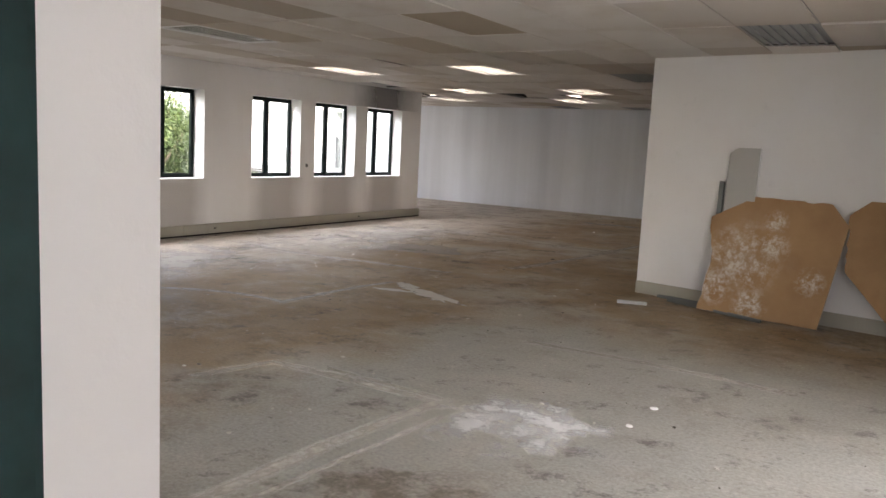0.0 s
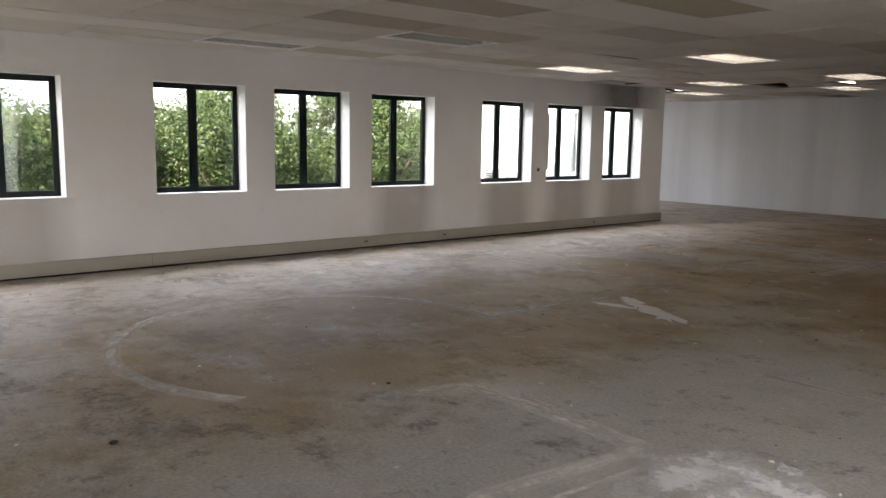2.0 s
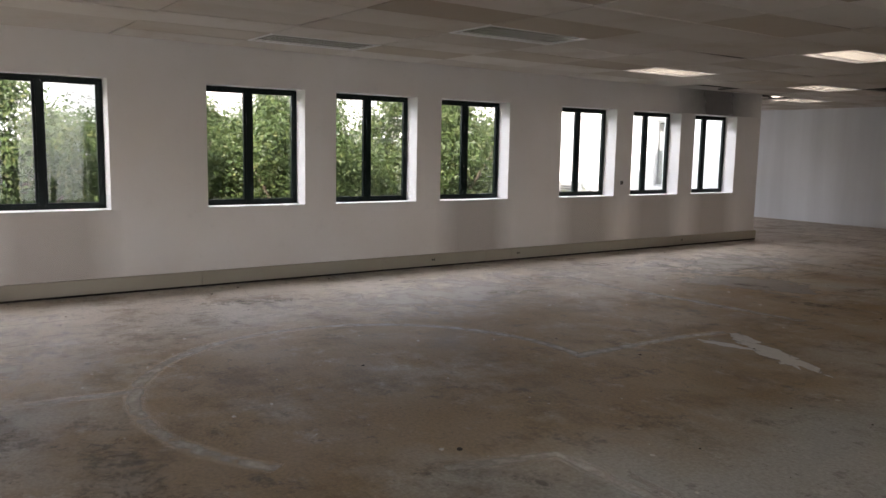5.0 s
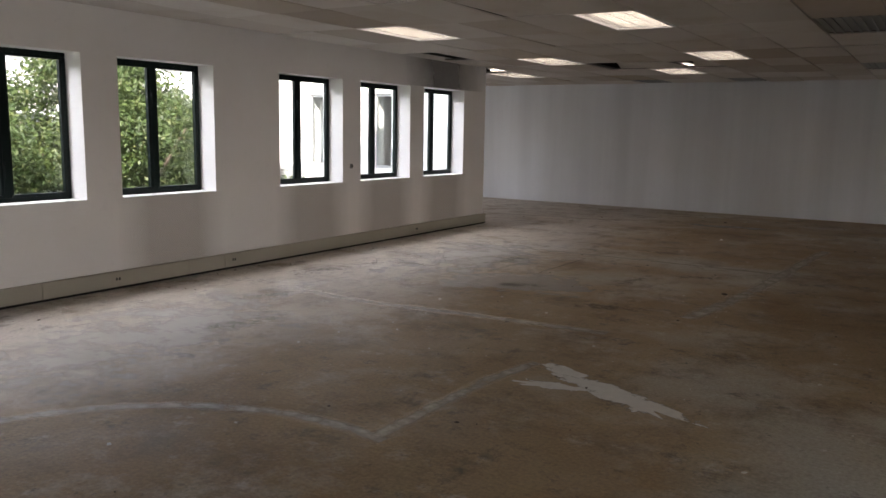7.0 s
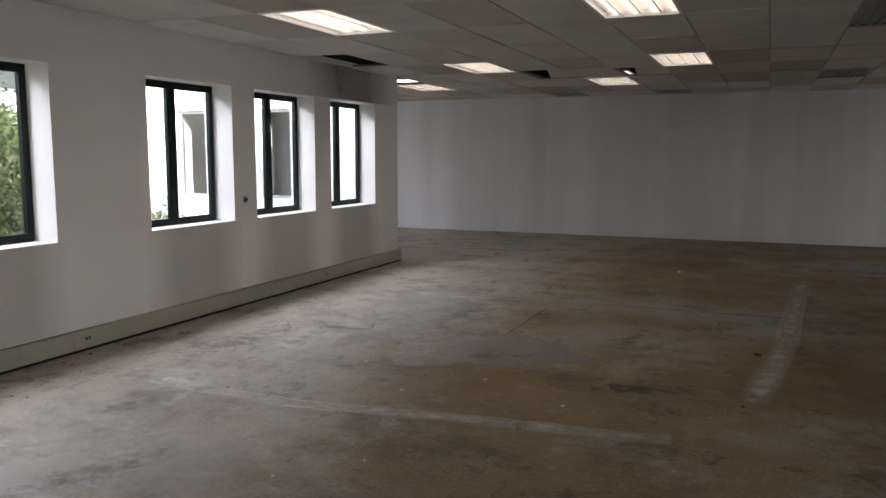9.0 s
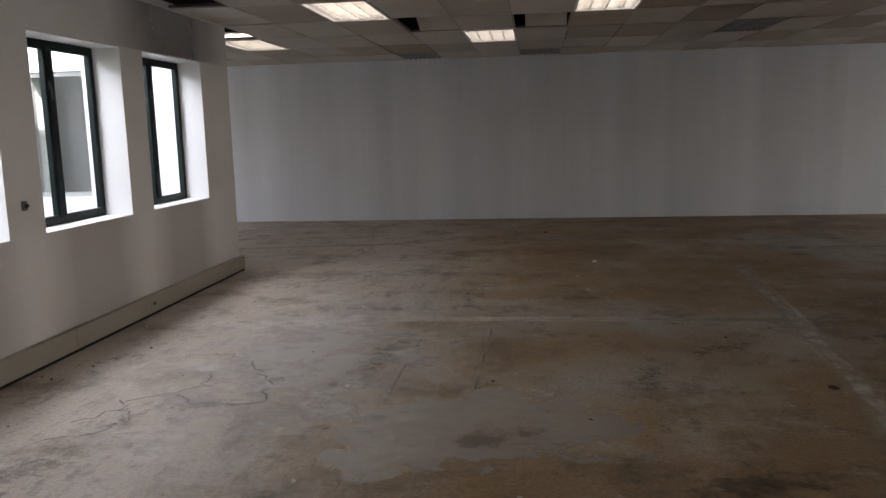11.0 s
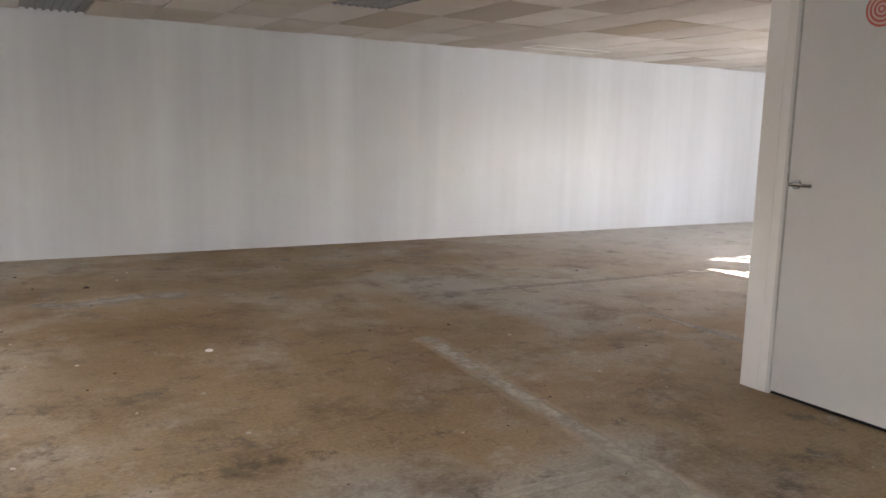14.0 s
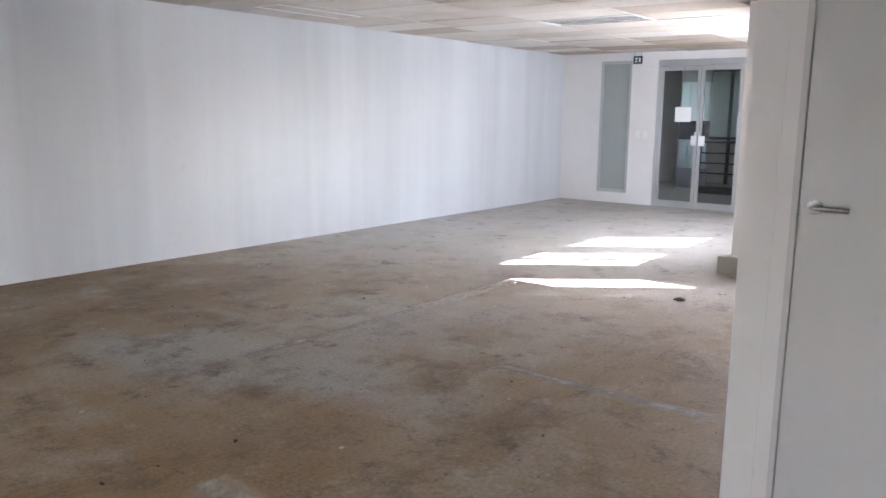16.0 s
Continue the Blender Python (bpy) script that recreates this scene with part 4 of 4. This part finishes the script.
blob(-3.87, 6.21, 0.60, 0.12, -24, "whitestain", "splash of dried white plaster on the floor", 0.005, 2, 0.7)
blob(-4.24, 6.11, 0.24, 0.07, 12, "whitestain", "splash of dried white plaster on the floor", 0.0056, 5, 0.8)
blob(-4.3, 6.42, 0.24, 0.08, -14, "whitestain", "splash of dried white plaster on the floor", 0.0058, 8, 0.8)
blob(-1.45, 3.35, 0.62, 0.5, 20, "powder", "white powder scattered on the floor", 0.005, 3, 0.8)
blob(-1.35, 3.5, 0.35, 0.3, 0, "powder", "white powder scattered on the floor", 0.0056, 9, 0.8)
blob(-5.9, 8.8, 0.95, 0.55, 10, "screed", "smooth grey levelling patch on the floor", 0.004, 4, 0.7)
blob(-5.78, 8.84, 0.27, 0.2, 0, "rust", "brown oval stain on the grey patch", 0.0052, 21, 0.4)
blob(-5.1, 15.6, 1.2, 0.3, 5, "dust", "pale dusty patch on the floor", 0.004, 6, 0.6)
blob(-7.2, 9.6, 1.3, 2.2, 5, "dust", "pale dusty area on the floor near the windows", 0.0046, 8, 0.6)
blob(-7.3, 5.0, 1.0, 2.8, 5, "dust", "pale dusty area on the floor near the windows", 0.0048, 11, 0.6)
blob(-7.0, 0.6, 1.6, 1.8, 5, "dust", "pale dusty area on the floor near the windows", 0.0048, 12, 0.6)
blob(-3.6, 1.7, 0.6, 0.18, 50, "rust", "rusty brown stain on the floor", 0.0052, 13, 0.8)
blob(-1.5, 2.2, 0.5, 0.3, 30, "rust", "rusty brown stain on the floor", 0.0052, 14, 0.8)
for q, (x, y, a, b, w) in enumerate(((-7.2, 9.62, 0.14, 0.06, 40), (-7.78, 8.95, 0.16, 0.07, 60), (-7.5, 9.2, 0.35, 0.1, 10), (-5.0, 9.6, 0.5, 0.12, 80), (-4.7, 8.4, 0.35, 0.15, 20), (-7.9, 8.3, 0.5, 0.16, 70), (-6.6, 10.2, 0.4, 0.10, 85), (-4.2, 1.5, 0.6, 0.2, 10), (-5.2, 0.9, 0.8, 0.25, 20), (-6.9, 6.0, 0.5, 0.16, 70), (-7.7, 3.5, 0.5, 0.14, 80), (-5.3, 11.9, 0.45, 0.1, 0), (-4.4, 10.4, 0.4, 0.15, 30), (-6.0, 0.2, 0.6, 0.15, 75), (-7.4, 7.0, 0.5, 0.12, 65), (-6.2, 11.9, 0.35, 0.08, 95))):
    blob(x, y, a, b, w, "grime", "dark grime worn into the floor", 0.0062 + 0.0003 * q, 30 + q, 0.6)
for s, pts in enumerate((((-7.96, 10.14), (-7.68, 10.15), (-7.4, 9.91), (-7.18, 9.59), (-7.13, 9.25), (-7.49, 9.19), (-7.7, 9.37)), ((-7.91, 9.22), (-7.75, 9.01), (-7.76, 8.81), (-8.11, 8.62)), ((-7.91, 9.22), (-7.55, 9.5), (-7.6, 9.8)), ((-8.0, 8.9), (-7.7, 9.3)))):
    j = random.Random(s)
    fine = []
    for a, b in zip(pts, pts[1:]):
        for q in range(8):
            k = q / 8
            fine.append((a[0] + (b[0] - a[0]) * k + j.uniform(-0.035, 0.035), a[1] + (b[1] - a[1]) * k + j.uniform(-0.035, 0.035)))
    ob = link("floor_crack", strip(fine, 0.016, "crack", 0.0105 + 0.0002 * s, s), M["crack"])
    ob.visible_shadow = False
    tagged(ob, "dark crack in the concrete floor", "crack", "floor cracks", "structure")


def wall_patch(y0, y1, z0, z1, mat, label):
    bm = bmesh.new()
    bm.faces.new([bm.verts.new(p) for p in ((0, y0, z0), (0, y1, z0), (0, y1, z1), (0, y0, z1))])
    ob = link("wall_patch", bm, M[mat])
    ob.location.x = WX + 0.003
    ob.visible_shadow = False
    tagged(ob, label, "wall patch", "wall patches", "structure")


for r in (rights[2], rights[5], rights[6], rights[7], rights[8]):
    wall_patch(r - WW - 0.1, r + 0.14, 0.10, WIN_Z0 - 0.004, "repair", "darker unpainted patch under a window")
# Grey patch along the wall top, fading towards its ends.
wall_patch(10.9, 13.355, 2.16, CEIL - 0.005, "greypatch", "grey patch high on the wall under the missing ceiling tile")

root = thing("wall_bracket", "small rusty metal bracket fixed to the plaster wall", "bracket", pose(WX, 9.86, 1.05))
boxpart("plate", (0.001, 0.012, -0.025, 0.025, -0.03, 0.03), M["galv"], root, 0.003)
boxpart("stub", (0.012, 0.035, -0.01, 0.01, -0.012, 0.012), M["darkbit"], root, 0.003)
unit = thing("condenser_unit", "dark grey condenser unit on the outer wall of the wing", "air conditioner", pose(-13.2, 13.03, 0.35))
boxpart("body", (0, 0.75, -0.34, -0.02, 0, 0.5), M["greytile"], unit, 0.02)
for q in range(7):
    boxpart("slat", (0.08, 0.5, -0.352, -0.341, 0.06 + 0.055 * q, 0.085 + 0.055 * q), M["black"], unit)
for a in (0.1, 0.6):
    boxpart("bracket", (a, a + 0.05, -0.34, 0.0, -0.06, 0.0), M["galv"], unit)

# crumbs and debris
crumbs = random.Random(11)
bm = bmesh.new()
bd = bmesh.new()
for q in range(700):
    x, y = crumbs.uniform(-8.5, 1.0), crumbs.uniform(0.2, 17.5)
    if q % 4 == 0:
        x = WX + 0.1 + abs(crumbs.gauss(0, 0.25))
    if x > -2.6 and 7.2 < y < 11.9:
        continue
    s = crumbs.choice((0.004, 0.005, 0.006, 0.008, 0.012))
    tgt = bm if q % 3 else bd
    vs = bmesh.ops.create_icosphere(tgt, subdivisions=1, radius=s, matrix=Matrix.LocRotScale((x, y, s * 0.3), Euler((0, 0, crumbs.uniform(0, 6))), (1.3, crumbs.uniform(0.6, 1), 0.5)))["verts"]
    for v in vs:
        v.co += Vector((crumbs.uniform(-1, 1), crumbs.uniform(-1, 1), 0)) * s * 0.3
tagged(link("plaster_crumbs", bm, M["debris"]), "pale plaster crumbs scattered over the floor", "debris", kind="stuff")
tagged(link("dirt_crumbs", bd, M["darkbit"]), "dark dirt crumbs scattered over the floor", "debris", kind="stuff")
for x, y, s, mt in ((-4.01, 9.64, 0.06, "darkbit"), (-5.0, 13.78, 0.05, "paper"), (-0.88, 4.15, 0.05, "paper"), (-0.9, 3.75, 0.04, "paper"), (-3.64, 1.33, 0.05, "darkbit"), (-3.59, 3.0, 0.03, "darkbit"), (0.9, 13.2, 0.09, "darkbit"), (-5.5, 16.2, 0.06, "darkbit"), (1.35, 13.0, 0.08, "paper")):
    bm = bmesh.new()
    vs = bmesh.ops.create_icosphere(bm, subdivisions=2, radius=s * 0.5)["verts"]
    for v in vs:
        v.co *= 1 + 0.5 * noise.noise(v.co * 30 + Vector((x, y, 0)))
        v.co.z = max(v.co.z * 0.35, -0.004)
    ob = link("rubble_scrap", bm, M[mt])
    ob.matrix_world = pose(x, y, 0.004, 0, 0, x * 90)
    tagged(ob, "dark crumpled scrap on the floor" if mt == "darkbit" else "small white chip on the floor", "scrap", "scraps on the floor")

# ---- outside ----
def tree(x, y, base_z, crown_z, rx, rz, leaves, seed):
    r = random.Random(seed)
    root = thing("tree", "leafy green tree growing outside the windows", "tree", pose(x, y, base_z), "trees outside")
    h = crown_z - base_z
    bm = bmesh.new()
    rod(bm, (0, 0, 0), (0.1, 0.05, h * 0.75), 0.16, 10, 0.1)
    tips = []
    for q in range(9):
        a, e = r.uniform(0, 6.28), r.uniform(0.3, 1.2)
        l = r.uniform(0.5, 0.9)
        st = Vector((0.08, 0.04, h * r.uniform(0.45, 0.75)))
        tip = Vector((rx * l * math.cos(a), rx * l * math.sin(a), h + rz * (l * math.sin(e) * 1.4 - 0.6)))
        rod(bm, st, tip, 0.06, 6, 0.015)
        tips.append(tip)
    part("trunk", bm, M["bark"], root)
    clumps = []
    for q in range(62):
        d = Vector((r.gauss(0, 1), r.gauss(0, 1), r.gauss(0, 1))).normalized() * r.uniform(0.2, 1.0)
        clumps.append((Vector((d.x * rx, d.y * rx, h + d.z * rz)), r.uniform(0.28, 0.55)))
    verts, faces = [], []
    for q in range(leaves):
        c, s = r.choice(clumps)
        d = Vector((r.gauss(0, 1), r.gauss(0, 1), r.gauss(0, 1)))
        p = c + d.normalized() * s * r.uniform(0.25, 1.1)
        n = (d.normalized() + Vector((r.uniform(-0.8, 0.8), r.uniform(-0.8, 0.8), r.uniform(-0.2, 1)))).normalized()
        u = n.orthogonal().normalized()
        u.rotate(Matrix.Rotation(r.uniform(0, 6.28), 3, n))
        v = n.cross(u)
        L = r.uniform(0.022, 0.046)
        k = len(verts)
        verts += [p - u * L, p + v * L * 0.62 + n * L * 0.2, p + u * L - n * L * 0.25, p - v * L * 0.62 + n * L * 0.2]
        faces += [(k, k + 1, k + 2), (k, k + 2, k + 3)]
    me = bpy.data.meshes.new("crown")
    me.from_pydata([tuple(p) for p in verts], [], faces)
    me.materials.append(M["leaf"])
    ob = new("crown", me)
    ob.parent = root


for i, (x, y, cz, rx, rz) in enumerate(((-13.2, -1.3, 0.9, 1.25, 1.35), (-12.4, 1.4, 1.05, 1.35, 1.5), (-13.0, 3.9, 0.9, 1.45, 1.5), (-12.6, 6.4, 0.9, 1.4, 1.5), (-12.8, 9.0, 1.0, 1.5, 1.7), (-14.6, 11.6, 1.0, 1.5, 1.6), (-15.5, 6.8, 0.9, 1.6, 1.8), (-11.9, -3.9, 2.7, 1.3, 1.0), (-15.9, 3.0, 0.6, 1.7, 1.5), (-15.2, 0.2, 0.3, 1.5, 1.2), (-14.6, 5.2, 1.0, 1.5, 1.6), (-17.5, 9.0, 1.2, 1.8, 1.8))):
    tree(x, y, -3.4, cz, rx, rz, 36000, 20 + i)
# Two unseen trees added: one shades a south window's sun, one dapples another's.
tree(0.4, -6.9, -3.4, 5.4, 1.3, 1.5, 22000, 77)
tree(-4.3, -7.0, -3.4, 5.4, 1.1, 1.2, 4500, 78)
tree(-12.0, 12.0, -3.4, -0.1, 0.7, 0.75, 6000, 79)


def far_building(x, y0, y1, z1, label):
    root = thing("white_building", label, "building", pose(x, y0, -3.4))
    L, H = y1 - y0, z1 + 3.4
    boxpart("wall", (-6, 0, 0, L, 0, H), M["outer"], root)
    boxpart("roof", (-6.2, 0.2, -0.2, L + 0.2, H, H + 0.25), M["roof"], root)
    z = 1.0
    while z < H - 1.6:
        y = 1.0
        while y < L - 2:
            w = boxpart("window", (0.002, 0.05, y, y + 1.5, z, z + 1.2), M["alu"], root)
            boxpart("pane", (0.05, 0.056, y + 0.06, y + 1.44, z + 0.06, z + 1.14), M["darkpane"], w)
            y += 3.2
        z += 3.1


far_building(-27, -22, 4.5, 5.2, "white rendered office building behind the trees")
far_building(-30, 6.5, 30, 7.0, "bright white building beyond the trees")
